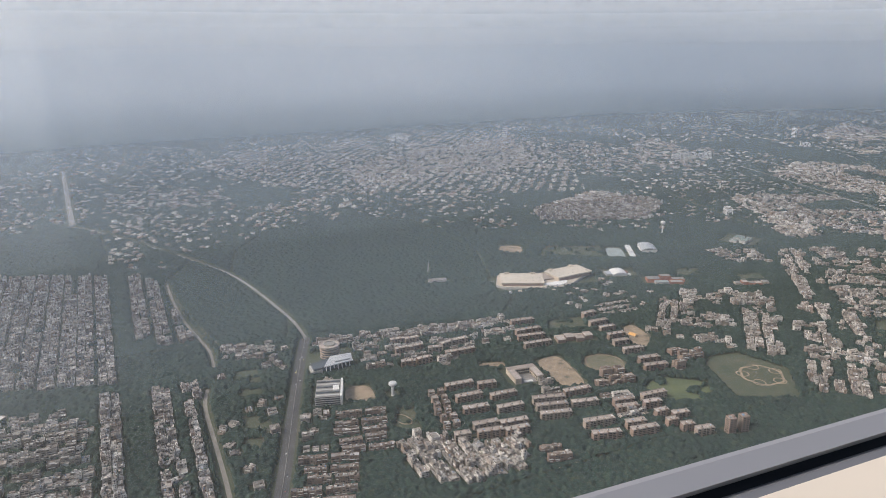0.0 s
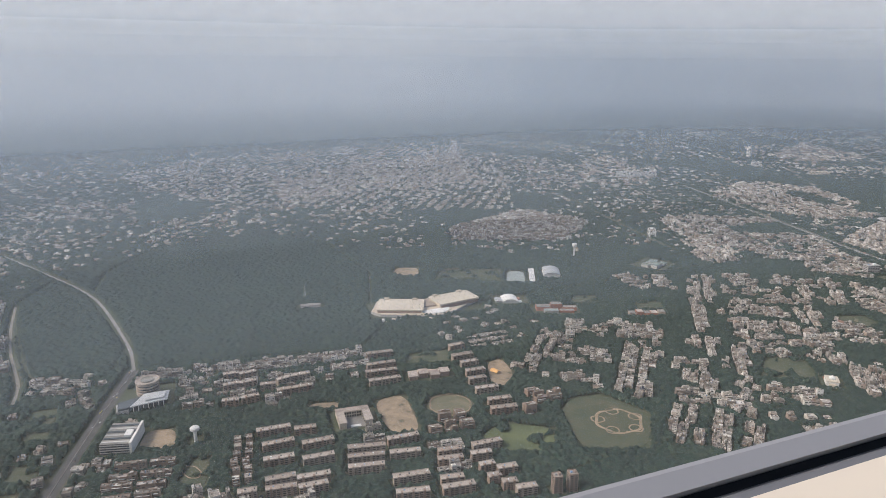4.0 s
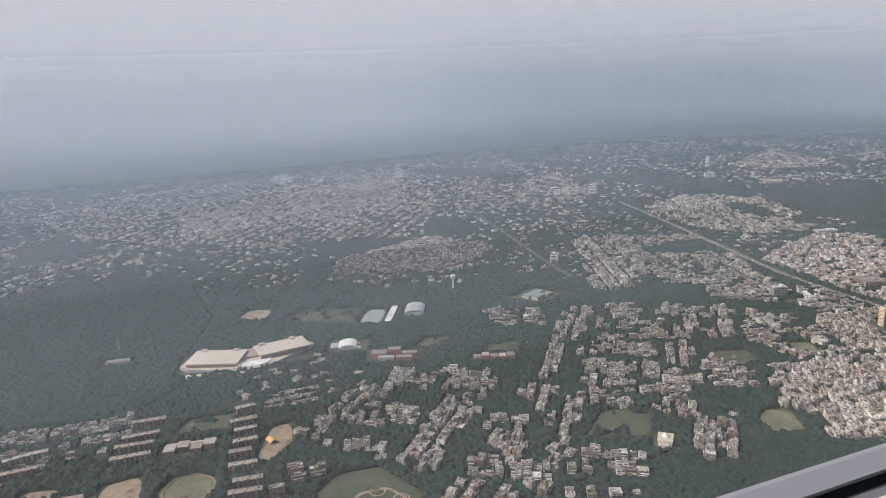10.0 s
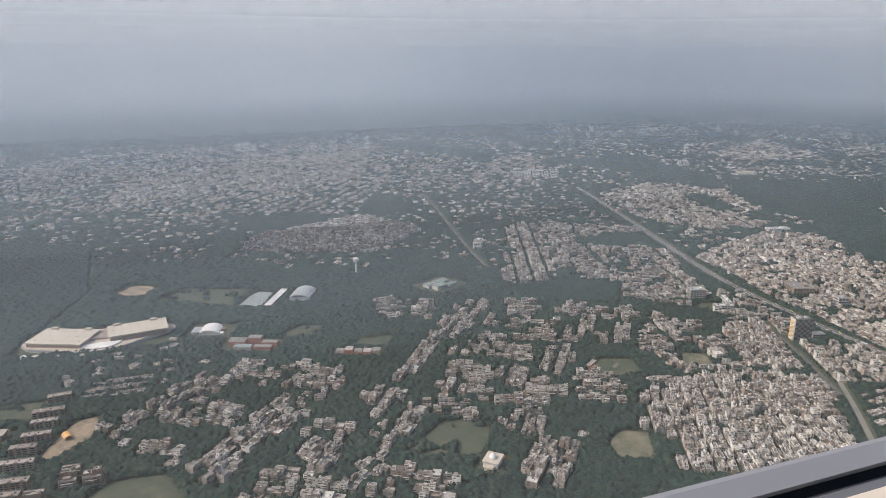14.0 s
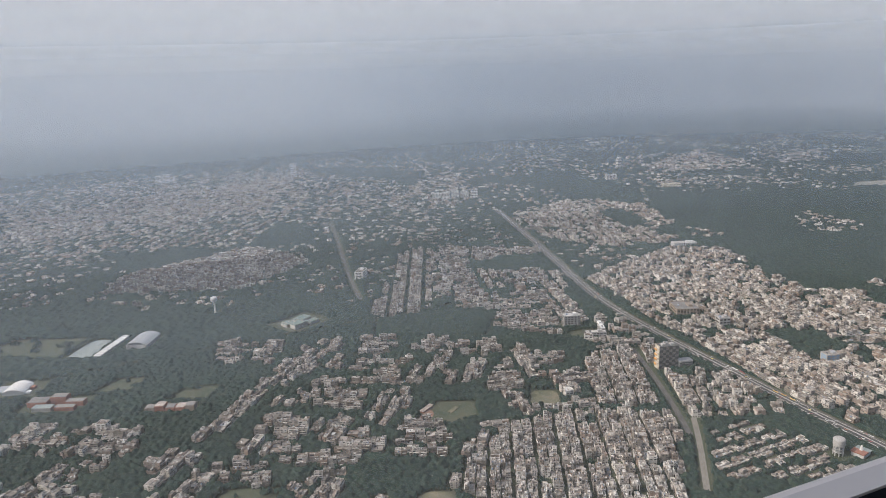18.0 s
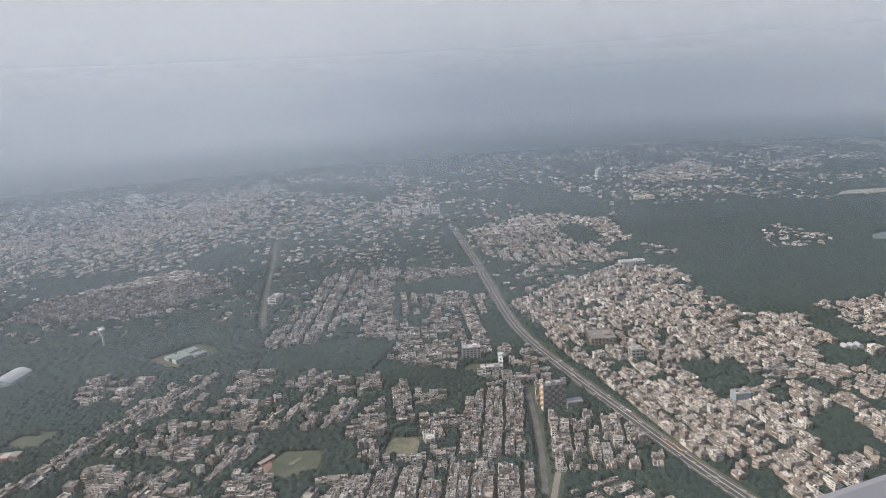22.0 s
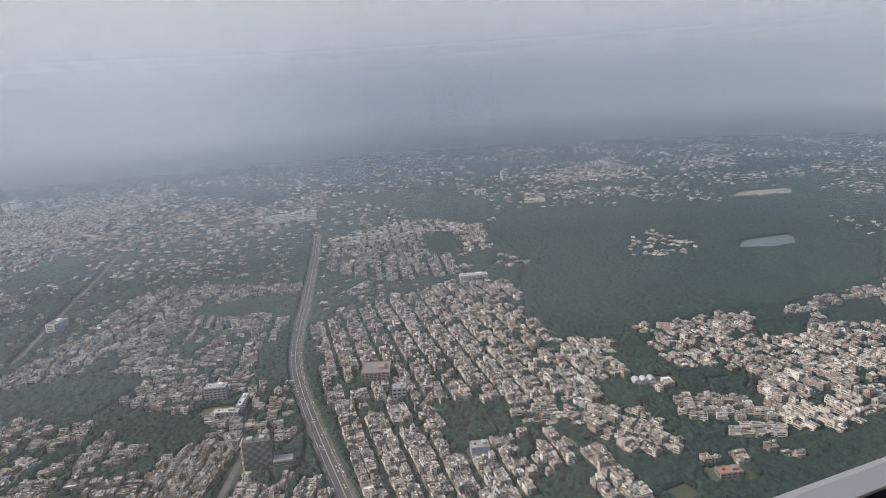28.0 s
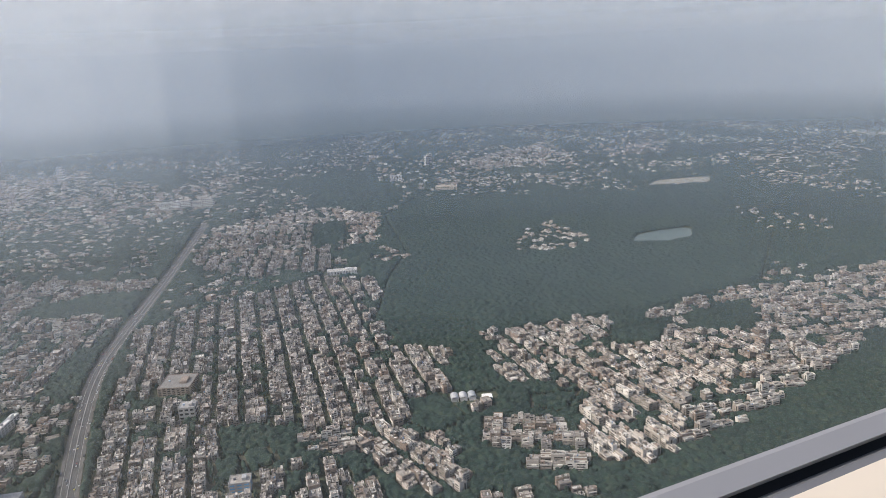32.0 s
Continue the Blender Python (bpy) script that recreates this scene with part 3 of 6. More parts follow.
# ---- apartment slabs reserve their ground ----
SLABS = [  # x, y, turn, length
    (230, 470, -6, 25), (252, 461, -10, 16), (229, 449, -4, 23), (256, 439, -5, 23), (225, 429, -8, 21), (251, 419, -6, 22),
    (221, 405, -7, 20), (242, 398, -8, 22), (219, 394, -11, 20), (239, 388, -6, 19), (198, 399, -11, 12), (215, 579, -5, 13),
    (229, 575, 0, 14), (212, 558, -1, 13), (226, 557, 3, 14), (207, 529, -12, 13), (223, 529, 0, 14), (241, 545, -11, 13),
    (260, 529, -4, 29), (257, 551, 11, 15), (272, 552, -1, 14), (351, 566, -9, 25), (344, 543, -6, 27), (339, 529, -10, 28),
    (336, 512, -7, 28), (426, 552, 1, 16), (421, 529, -3, 21), (420, 513, -4, 17), (417, 495, -6, 18), (411, 480, -9, 16),
    (410, 461, -10, 20), (410, 439, -11, 20), (406, 425, -12, 22), (286, 417, -15, 27), (282, 406, -15, 26), (278, 394, -14, 25),
    (315, 418, -6, 24), (309, 399, -14, 22), (302, 371, -10, 25), (296, 354, -16, 22), (339, 388, -12, 17), (335, 378, -13, 18),
    (368, 385, -5, 23), (358, 375, -11, 15), (355, 361, -7, 11), (366, 352, -11, 14), (353, 347, -9, 9), (359, 337, -14, 10),
    (366, 327, -12, 14), (326, 357, -13, 16), (326, 347, -10, 22),
]
for slab_x, slab_y, slab_turn, slab_length in SLABS:
    claim_rect(slab_x, slab_y, slab_turn, slab_length + 2.5, 8.5)


# ---- houses ----
STOREY = 1.5
houses = []          # x, y, turn, width, depth, height, style


STYLE = {  # width lo, hi; depth; gap; street; storeys lo, hi; share built
    "dense": (4.0, 7.0, 6.6, 0.1, 2.6, 2, 4, 0.97),
    "strip": (4.6, 8.0, 7.0, 0.12, 6.0, 2, 4, 0.97),
    "column": (4.8, 8.6, 6.8, 0.12, 4.8, 2, 4, 0.97),
    "rows": (4.8, 8.0, 7.2, 0.15, 5.6, 2, 4, 0.96),
    "house": (4.8, 8.6, 7.2, 0.2, 5.2, 2, 4, 0.95),
    "garden": (5.0, 8.5, 7.2, 0.8, 9.0, 2, 4, 0.76),
    "low": (3.2, 6.0, 3.6, 0.6, 4.5, 1, 1, 0.8),
    "loose": (4.5, 8.0, 7.5, 1.6, 9.5, 1, 3, 0.55),
    "slab": (15.0, 21.0, 5.4, 2.4, 6.8, 3, 4, 0.97),
    "point": (4.6, 5.4, 6.2, 3.2, 4.0, 4, 4, 0.95),
    "tower": (9.0, 11.0, 8.5, 3.0, 5.0, 4, 6, 0.92),
    "far": (4.0, 8.0, 6.0, 0.8, 10.5, 2, 3, 0.5),
    "farloose": (4.0, 8.5, 6.0, 2.0, 12.0, 2, 3, 0.36),
    "fardense": (3.8, 7.2, 6.4, 0.4, 6.5, 2, 3, 0.75),
}
GAPS = {"strip": 0.5, "column": 1.8, "dense": 0.45, "rows": 0.6, "house": 1.1}   # how readily trees take a plot


def district(style, turn, pts):
    lo, hi, depth, gap, street, s0, s1, share = STYLE[style]
    c, s = math.cos(radians(turn)), math.sin(radians(turn))
    us, vs = [c * x + s * y for x, y in pts], [-s * x + c * y for x, y in pts]
    v, side, mine = min(vs) + depth * 0.5, 0, []
    while v < max(vs):
        u = min(us) + rng.uniform(0, 6)
        run = 0.0
        while u < max(us):
            w = rng.uniform(lo, hi)
            uc = u + w / 2
            vj = v + rng.uniform(-0.6, 0.6) * (5 if style in ("far", "farloose", "fardense") else 1)
            x, y = c * uc - s * vj, s * uc + c * vj
            u += w + gap
            run += w + gap
            if run > (rng.uniform(28, 52) if style in ("house", "garden") else rng.uniform(45, 80)):
                u += street * 0.8
                run = 0.0
            if rng.random() > share or not inside(pts, np.array(x), np.array(y)):
                continue
            i, j = int((x - X0) / CELL), int((y - Y0) / CELL)
            if not (2 < i < NX - 3 and 2 < j < NY - 3):
                continue
            zone = taken[i - 1:i + 2, j - 1:j + 2]
            if ((zone != 0) & (zone != 5)).any() or (style != "loose" and (zone == 5).any()):
                continue
            if style not in ("slab", "point", "tower", "low"):
                gap_here = noise.noise((x * 0.045, y * 0.045, 5.0)) + 0.5 * noise.noise((x * 0.016, y * 0.016, 9.0))
                if rng.random() < (gap_here - 0.12) * GAPS.get(style, 2.6):
                    continue
            d = depth * rng.uniform(0.78, 1.0)
            h = STOREY * rng.integers(s0, s1 + 1)
            bend = turn + (rng.uniform(-4, 4) if style in ("fardense", "low", "loose") else rng.uniform(-1.2, 1.2))
            houses.append((x, y, bend, w, d, h, style))
            mine.append((x, y, w, d))
        v += depth + (0.25 if side == 0 and style not in ("slab", "point", "tower") else street)
        side = 1 - side
    for x, y, w, d in mine:
        room = 2.8 if style in ("dense", "column") else 1.2
        claim_rect(x, y, turn, w + room, d + room, 3)
        taken[int((x - X0) / CELL), int((y - Y0) / CELL)] = 3


district("dense", 92, [(-211, 999), (-86, 946), (-70, 614), (-154, 642)])
district("strip", 92, [(-80, 939), (-66, 937), (-56, 612), (-68, 615)])
district("strip", 92, [(-62, 935), (-48, 927), (-38, 605), (-53, 610)])
district("strip", 91, [(-29, 921), (-9, 911), (-7, 701), (-23, 686)])
district("strip", 91, [(-5, 889), (17, 879), (34, 670), (-3, 676)])
district("rows", 176, [(-150, 570), (-98, 578), (-56, 558), (-55, 486), (-139, 506)])
district("rows", 175, [(-141, 500), (-53, 475), (-51, 425), (-132, 446)])
district("strip", 91, [(-53, 587), (-35, 582), (-33, 399), (-50, 407)])
district("strip", 90, [(-16, 583), (4, 578), (-1, 384), (-17, 392)])
district("strip", 90, [(6, 584), (28, 580), (20, 374), (3, 382)])
district("rows", 158, [(56, 641), (102, 624), (98, 598), (54, 614)])
district("far", 166, [(-58, 1495), (161, 1462), (162, 1272), (-51, 1332)])
district("farloose", 117, [(-59, 1225), (72, 1201), (112, 1028), (53, 988)])
district("farloose", 173, [(-283, 1347), (-160, 1310), (-147, 1212), (-267, 1254)])
district("farloose", 145, [(-45, 1043), (29, 962), (27, 923), (-44, 964)])
district("farloose", 21, [(182, 1237), (326, 1268), (293, 1110), (162, 1067)])
district("far", 52, [(133, 1760), (306, 1979), (768, 2072), (1137, 1948), (958, 1367), (810, 1075), (590, 1160), (403, 1257), (233, 1472)])
district("fardense", 51, [(444, 1551), (771, 1763), (1068, 1830), (910, 1392), (746, 1351), (429, 1336)])
district("farloose", 150, [(462, 1256), (590, 1160), (622, 1061), (436, 1157)])
district("farloose", 27, [(-130, 1627), (-65, 1663), (-57, 1465), (-105, 1336)])
district("dense", 165, [(635, 995), (820, 1070), (880, 939), (767, 847), (605, 921)])
district("house", 45, [(487, 513), (497, 528), (521, 544), (545, 550), (541, 529), (513, 509), (497, 505)])
district("house", 150, [(517, 502), (526, 529), (538, 529), (530, 500)])
district("house", 150, [(535, 520), (542, 545), (554, 539), (546, 516)])
district("house", 50, [(590, 513), (605, 530), (613, 513), (600, 501)])
district("house", 45, [(505, 415), (530, 440), (558, 464), (585, 494), (595, 486), (567, 452), (538, 424), (517, 409)])
district("house", 45, [(514, 399), (536, 419), (569, 448), (583, 467), (594, 459), (571, 431), (557, 424), (529, 393)])
district("house", 148, [(591, 428), (606, 442), (620, 438), (606, 421)])
district("house", 148, [(606, 417), (619, 432), (635, 427), (618, 406)])
district("house", 41, [(571, 407), (593, 426), (605, 418), (587, 396)])
district("house", 41, [(587, 396), (607, 417), (616, 406), (593, 379), (583, 388)])
district("house", 148, [(545, 383), (561, 399), (566, 394), (581, 382), (569, 361), (546, 376)])
district("house", 148, [(567, 363), (584, 382), (589, 372), (609, 358), (601, 341), (585, 347)])
district("house", 41, [(490, 330), (513, 355), (532, 377), (544, 371), (522, 343), (502, 324)])
district("house", 41, [(504, 323), (535, 360), (557, 369), (551, 356), (530, 339), (514, 318)])
district("house", 41, [(517, 317), (541, 341), (558, 358), (568, 351), (563, 338), (545, 319), (528, 308)])
district("house", 37, [(539, 305), (559, 325), (580, 348), (598, 346), (584, 327), (563, 308), (553, 298)])
district("house", 37, [(594, 353), (608, 370), (624, 384), (629, 381), (603, 353)])
district("house", 37, [(609, 359), (631, 383), (638, 379), (620, 358)])
district("house", 148, [(610, 345), (639, 369), (657, 351), (674, 338), (656, 321), (631, 330)])
district("house", 44, [(699, 315), (723, 342), (746, 362), (750, 356), (735, 336), (707, 311)])
district("house", 44, [(731, 333), (748, 349), (763, 346), (746, 326), (726, 306), (718, 310)])
district("house", 150, [(475, 448), (482, 461), (502, 455), (509, 428), (506, 420), (493, 434)])
district("house", 150, [(459, 470), (466, 484), (481, 465), (475, 457)])
district("house", 50, [(627, 396), (643, 420), (672, 436), (681, 431), (666, 408), (639, 390)])
district("house", 150, [(549, 541), (555, 561), (566, 564), (582, 559), (581, 542), (569, 530)])
district("house", 150, [(570, 518), (570, 543), (587, 539), (588, 520), (576, 512)])
district("house", 50, [(585, 507), (589, 524), (602, 522), (593, 503)])
district("house", 150, [(589, 536), (592, 550), (624, 538), (625, 525), (618, 520)])
district("house", 150, [(603, 479), (600, 505), (605, 515), (622, 506), (624, 488), (618, 471), (610, 472)])
district("house", 150, [(618, 506), (616, 528), (639, 520), (641, 505), (633, 483), (625, 490)])
district("house", 150, [(576, 457), (574, 479), (582, 487), (597, 482), (603, 464), (602, 450), (589, 459), (586, 448)])
district("house", 50, [(646, 454), (640, 463), (641, 476), (658, 474), (677, 470), (676, 454), (660, 447), (649, 425), (641, 435)])
district("house", 50, [(654, 415), (658, 431), (673, 434), (680, 426), (672, 413), (664, 406)])
district("house", 50, [(666, 485), (675, 497), (693, 505), (706, 532), (726, 550), (746, 564), (756, 585), (769, 593), (794, 586), (786, 563), (765, 548), (737, 533), (720, 509), (700, 490), (682, 480)])
district("house", 150, [(711, 634), (719, 677), (734, 668), (743, 648), (736, 620), (721, 614)])
district("house", 150, [(740, 610), (747, 652), (772, 646), (769, 612), (754, 595)])
district("house", 50, [(780, 588), (789, 611), (812, 632), (828, 626), (823, 602), (804, 589), (788, 576)])
district("house", 50, [(791, 560), (809, 584), (817, 577), (806, 551)])
district("house", 150, [(816, 548), (831, 566), (863, 536), (851, 522), (855, 505), (865, 497), (853, 480), (824, 500), (808, 521), (824, 531)])
district("house", 150, [(772, 522), (781, 538), (816, 522), (814, 498), (800, 470), (785, 468), (777, 488), (766, 500)])
district("house", 50, [(736, 511), (742, 529), (770, 525), (767, 508), (748, 499)])
district("house", 50, [(792, 449), (809, 475), (831, 491), (844, 478), (837, 460), (822, 453), (806, 437)])
district("house", 150, [(718, 475), (724, 495), (741, 488), (758, 472), (752, 451), (742, 448), (723, 463)])
district("house", 50, [(752, 447), (764, 468), (786, 466), (786, 454), (772, 437), (761, 433)])
district("house", 150, [(765, 419), (772, 436), (790, 444), (794, 428), (804, 418), (797, 401), (783, 409)])
district("house", 160, [(809, 425), (817, 439), (840, 426), (847, 408), (838, 391), (824, 395)])
district("house", 160, [(797, 405), (807, 421), (827, 401), (825, 390), (838, 386), (834, 377), (804, 389)])
district("house", 160, [(722, 437), (728, 450), (764, 427), (780, 418), (776, 400), (761, 389), (750, 391), (732, 412)])
district("house", 50, [(698, 450), (710, 464), (727, 462), (732, 442), (715, 437)])
district("house", 160, [(681, 428), (686, 444), (700, 441), (722, 416), (719, 401), (698, 408)])
district("house", 50, [(720, 379), (729, 394), (757, 387), (752, 372), (736, 365)])
district("house", 160, [(836, 602), (858, 614), (882, 591), (869, 567), (844, 567), (830, 574)])
district("house", 160, [(884, 567), (905, 587), (925, 567), (937, 535), (922, 522), (905, 539), (882, 552)])
district("house", 160, [(934, 530), (947, 546), (963, 536), (953, 519), (934, 515)])
district("house", 50, [(855, 510), (879, 527), (893, 552), (908, 536), (895, 515), (874, 500), (856, 497)])
district("house", 50, [(878, 484), (890, 503), (907, 507), (929, 509), (918, 488), (894, 469), (879, 472)])
district("house", 75, [(943, 491), (956, 516), (976, 518), (962, 466), (948, 458)])
district("house", 160, [(960, 475), (976, 497), (997, 477), (987, 463)])
district("house", 160, [(898, 449), (915, 476), (938, 494), (941, 475), (940, 455), (930, 443), (917, 439)])
district("house", 75, [(912, 441), (926, 450), (913, 400), (903, 393), (903, 413)])
district("house", 160, [(906, 401), (918, 418), (947, 404), (968, 398), (956, 382), (933, 387)])
district("house", 75, [(942, 425), (964, 449), (974, 443), (960, 394), (942, 392)])
district("house", 160, [(944, 454), (957, 465), (964, 441), (950, 430)])
district("house", 160, [(968, 434), (982, 451), (1001, 433), (979, 404), (976, 417)])
district("house", 160, [(862, 396), (873, 404), (887, 401), (893, 393), (883, 380), (870, 388)])
district("house", 50, [(836, 376), (849, 385), (863, 395), (871, 391), (859, 376), (842, 368)])
district("house", 66, [(882, 652), (882, 684), (934, 775), (994, 885), (1042, 934), (1052, 883), (975, 722), (938, 658), (903, 641)])
district("house", 160, [(969, 702), (1026, 833), (1071, 917), (1102, 878), (1057, 784), (1009, 637), (971, 630), (986, 686)])
district("house", 72, [(1065, 773), (1089, 771), (1050, 678), (1031, 689)])
district("house", 160, [(1074, 740), (1133, 730), (1109, 680), (1060, 672)])
district("house", 160, [(1042, 650), (1064, 680), (1088, 643), (1069, 603), (1042, 618)])
district("house", 72, [(1067, 604), (1126, 720), (1147, 708), (1074, 563), (1051, 558)])
district("house", 160, [(1004, 621), (1026, 667), (1036, 630), (1011, 580)])
district("house", 160, [(976, 574), (997, 604), (1081, 566), (1070, 539), (1016, 561), (998, 546)])
district("house", 160, [(1071, 799), (1106, 876), (1191, 823), (1172, 786), (1106, 810)])
district("farloose", 105, [(1457, 1690), (1436, 1367), (1286, 1238), (1157, 1356)])
district("far", 134, [(1294, 1073), (1503, 1103), (1483, 859), (1321, 827), (1231, 919)])
district("farloose", 163, [(1104, 1495), (1431, 1598), (1333, 1258), (1126, 1125), (1017, 1206)])
district("farloose", 144, [(1022, 1167), (1162, 1098), (1071, 949), (967, 1022)])
district("far", 146, [(1924, 1441), (2304, 1586), (2034, 1235), (1862, 1290)])
district("farloose", 147, [(1776, 1236), (2087, 1085), (1959, 974), (1692, 1126)])
district("far", 163, [(1885, 1403), (2286, 1598), (2128, 1236), (1899, 1288)])
district("far", 144, [(1821, 1186), (1943, 1139), (1973, 985), (1785, 1108)])
district("far", 145, [(2303, 1357), (2502, 1360), (2352, 1195), (2211, 1234)])
district("far", 146, [(2222, 1119), (2394, 1053), (2297, 972), (2154, 1051)])
district("farloose", 161, [(2035, 945), (2187, 920), (2093, 839), (2002, 898)])
district("farloose", 146, [(2489, 1099), (2795, 1007), (2230, 661), (2151, 770)])
district("rows", 171, [(138, 621), (340, 587), (332, 567), (216, 585), (139, 598)])
district("low", 179, [(992, 304), (1011, 321), (1042, 315), (1065, 277), (1052, 232), (975, 271)])
district("house", 172, [(213, 593), (268, 590), (331, 584), (328, 566), (215, 583)])
district("point", 171, [(196, 469), (222, 467), (202, 409), (186, 410)])
district("slab", 167, [(121, 470), (160, 459), (142, 405), (109, 421)])
district("loose", 165, [(100, 486), (121, 478), (105, 422), (87, 431)])
district("slab", 163, [(80, 423), (122, 409), (102, 343), (65, 361)])
district("dense", 92, [(150, 409), (172, 419), (190, 402), (233, 391), (238, 370), (223, 347), (197, 345), (167, 352), (155, 362)])
district("slab", 166, [(238, 363), (261, 358), (246, 336), (225, 342)])
district("tower", 173, [(439, 447), (465, 441), (448, 410), (424, 416)])
district("tower", 171, [(344, 439), (377, 432), (364, 409), (335, 418)])
district("low", 175, [(446, 574), (494, 572), (486, 540), (442, 549)])
district("house", 45, [(459, 490), (480, 514), (510, 548), (537, 558), (535, 542), (504, 520), (476, 486)])
district("house", 141, [(497, 508), (513, 518), (555, 481), (542, 458), (494, 490)])
district("house", 134, [(455, 500), (475, 492), (484, 473), (480, 461), (453, 486)])
district("house", 142, [(483, 470), (515, 447), (508, 431), (481, 456)])
district("loose", 155, [(594, 327), (636, 321), (646, 299), (619, 282), (581, 302)])
district("dense", 61, [(1020, 470), (1083, 465), (1048, 417), (1071, 385), (1037, 353), (993, 369), (961, 392), (990, 440)])
district("dense", 61, [(816, 342), (845, 376), (867, 394), (903, 395), (955, 384), (1010, 350), (935, 268), (901, 243), (807, 290), (827, 322)])
district("dense", 60, [(1035, 408), (1078, 401), (1036, 337), (1006, 353)])
district("loose", 56, [(1070, 394), (1087, 311), (1032, 331)])
district("column", 80, [(1149, 660), (1193, 677), (1347, 723), (1410, 685), (1349, 525), (1382, 463), (1355, 422), (1363, 362), (1307, 373), (1246, 405), (1192, 447), (1122, 481)])
district("column", 82, [(1121, 477), (1192, 445), (1188, 403), (1167, 354), (1139, 286), (1103, 301)])
district("column", 80, [(1173, 379), (1248, 370), (1252, 336), (1237, 316), (1185, 261), (1160, 274), (1155, 312)])
district("column", 82, [(1237, 323), (1264, 329), (1246, 233), (1217, 244)])
district("house", 86, [(1422, 483), (1453, 474), (1504, 462), (1536, 451), (1525, 425), (1488, 407), (1526, 386), (1562, 387), (1594, 377), (1626, 351), (1573, 312), (1531, 312), (1506, 287), (1504, 315), (1478, 298), (1423, 257), (1402, 261), (1388, 280), (1402, 316), (1430, 346), (1422, 367), (1406, 382), (1390, 391), (1407, 432)])
district("house", 163, [(1569, 433), (1624, 441), (1662, 439), (1711, 438), (1730, 376), (1686, 348), (1640, 366), (1673, 409), (1607, 420), (1547, 374), (1541, 400)])
district("house", 160, [(1695, 425), (1771, 413), (1880, 407), (1856, 353), (1750, 314), (1621, 289), (1547, 272), (1575, 319)])
district("column", 82, [(1126, 346), (1182, 348), (1244, 328), (1252, 277), (1236, 262), (1193, 266), (1216, 256), (1172, 246), (1147, 235), (1114, 235), (1104, 266), (1102, 283)])
district("house", 167, [(1500, 333), (1593, 326), (1642, 311), (1562, 275), (1512, 265), (1461, 260), (1429, 263)])
district("house", 100, [(1278, 399), (1298, 398), (1320, 371), (1315, 305), (1300, 291), (1269, 302), (1263, 349)])
district("rows", 147, [(1347, 356), (1356, 351), (1398, 323), (1384, 305), (1354, 312), (1336, 319)])
district("rows", 148, [(1350, 307), (1373, 311), (1399, 297), (1398, 277), (1374, 275), (1341, 285)])
district("garden", 163, [(1304, 282), (1344, 273), (1366, 258), (1357, 247), (1329, 251), (1299, 271)])
district("house", 164, [(1241, 402), (1271, 391), (1268, 359), (1233, 374)])
district("house", 72, [(1234, 860), (1274, 1036), (1458, 1122), (1436, 981), (1386, 868), (1399, 761), (1349, 748), (1274, 779)])
district("house", 104, [(1478, 1092), (1534, 993), (1470, 836), (1426, 844), (1474, 935)])
district("loose", 99, [(1460, 824), (1473, 748), (1458, 720), (1432, 757)])
district("farloose", 166, [(1015, 1056), (1138, 1142), (1225, 1044), (1192, 885), (1091, 860)])
district("loose", 115, [(1646, 767), (1717, 793), (1714, 745), (1701, 660), (1633, 652), (1597, 687)])
district("farloose", 148, [(1012, 1175), (925, 1321), (882, 1826), (1117, 1873), (1274, 1566), (1221, 1188), (1093, 1217)])
district("loose", 150, [(1221, 783), (1259, 774), (1248, 731), (1217, 761)])
district("garden", 72, [(1312, 1081), (1497, 1085), (1491, 878), (1389, 804), (1260, 787), (1246, 894)])

district("house", 160, [(1048, 446), (1050, 491), (1107, 451), (1106, 407)])
district("dense", 60, [(1039, 370), (1040, 415), (1071, 388), (1104, 380), (1101, 330)])
district("garden", 155, [(994, 556), (993, 658), (1049, 627), (1109, 541), (1112, 480), (1048, 479)])
district("dense", 62, [(986, 354), (1034, 406), (1085, 397), (1076, 341), (1061, 318)])
district("house", 160, [(1005, 456), (1029, 484), (1074, 469), (1056, 441), (1026, 444)])
district("garden", 172, [(194, 523), (207, 603), (294, 583), (277, 522), (231, 509)])
district("garden", 172, [(161, 541), (166, 615), (206, 603), (196, 527)])
district("garden", 170, [(279, 527), (295, 576), (344, 584), (327, 535)])
district("garden", 170, [(316, 372), (332, 407), (363, 399), (344, 359)])
district("garden", 170, [(286, 430), (296, 452), (317, 452), (307, 424)])
district("garden", 80, [(1107, 300), (1120, 314), (1186, 268), (1176, 236), (1158, 226), (1105, 252)])

# lone houses in the green between the colonies
for _ in range(16000):
    x, y = rng.uniform(-500, 2990), rng.uniform(330, 2140)
    i, j = int((x - X0) / CELL), int((y - Y0) / CELL)
    if not (3 < i < NX - 4 and 3 < j < NY - 4) or noise.noise((x * 0.006, y * 0.004, 3.1)) < (-0.1 if y > 820 + 250 * noise.noise((x * 0.003, 2.0, 0)) else 0.22):
        continue
    if (taken[i - 2:i + 3, j - 2:j + 3] == 0).all():
        houses.append((x, y, rng.choice([0, 45, 91, 140]), rng.uniform(4.5, 9), rng.uniform(5, 8), STOREY * rng.integers(1, 4), "farloose"))
        claim_rect(x, y, 0, 9, 9, 3)


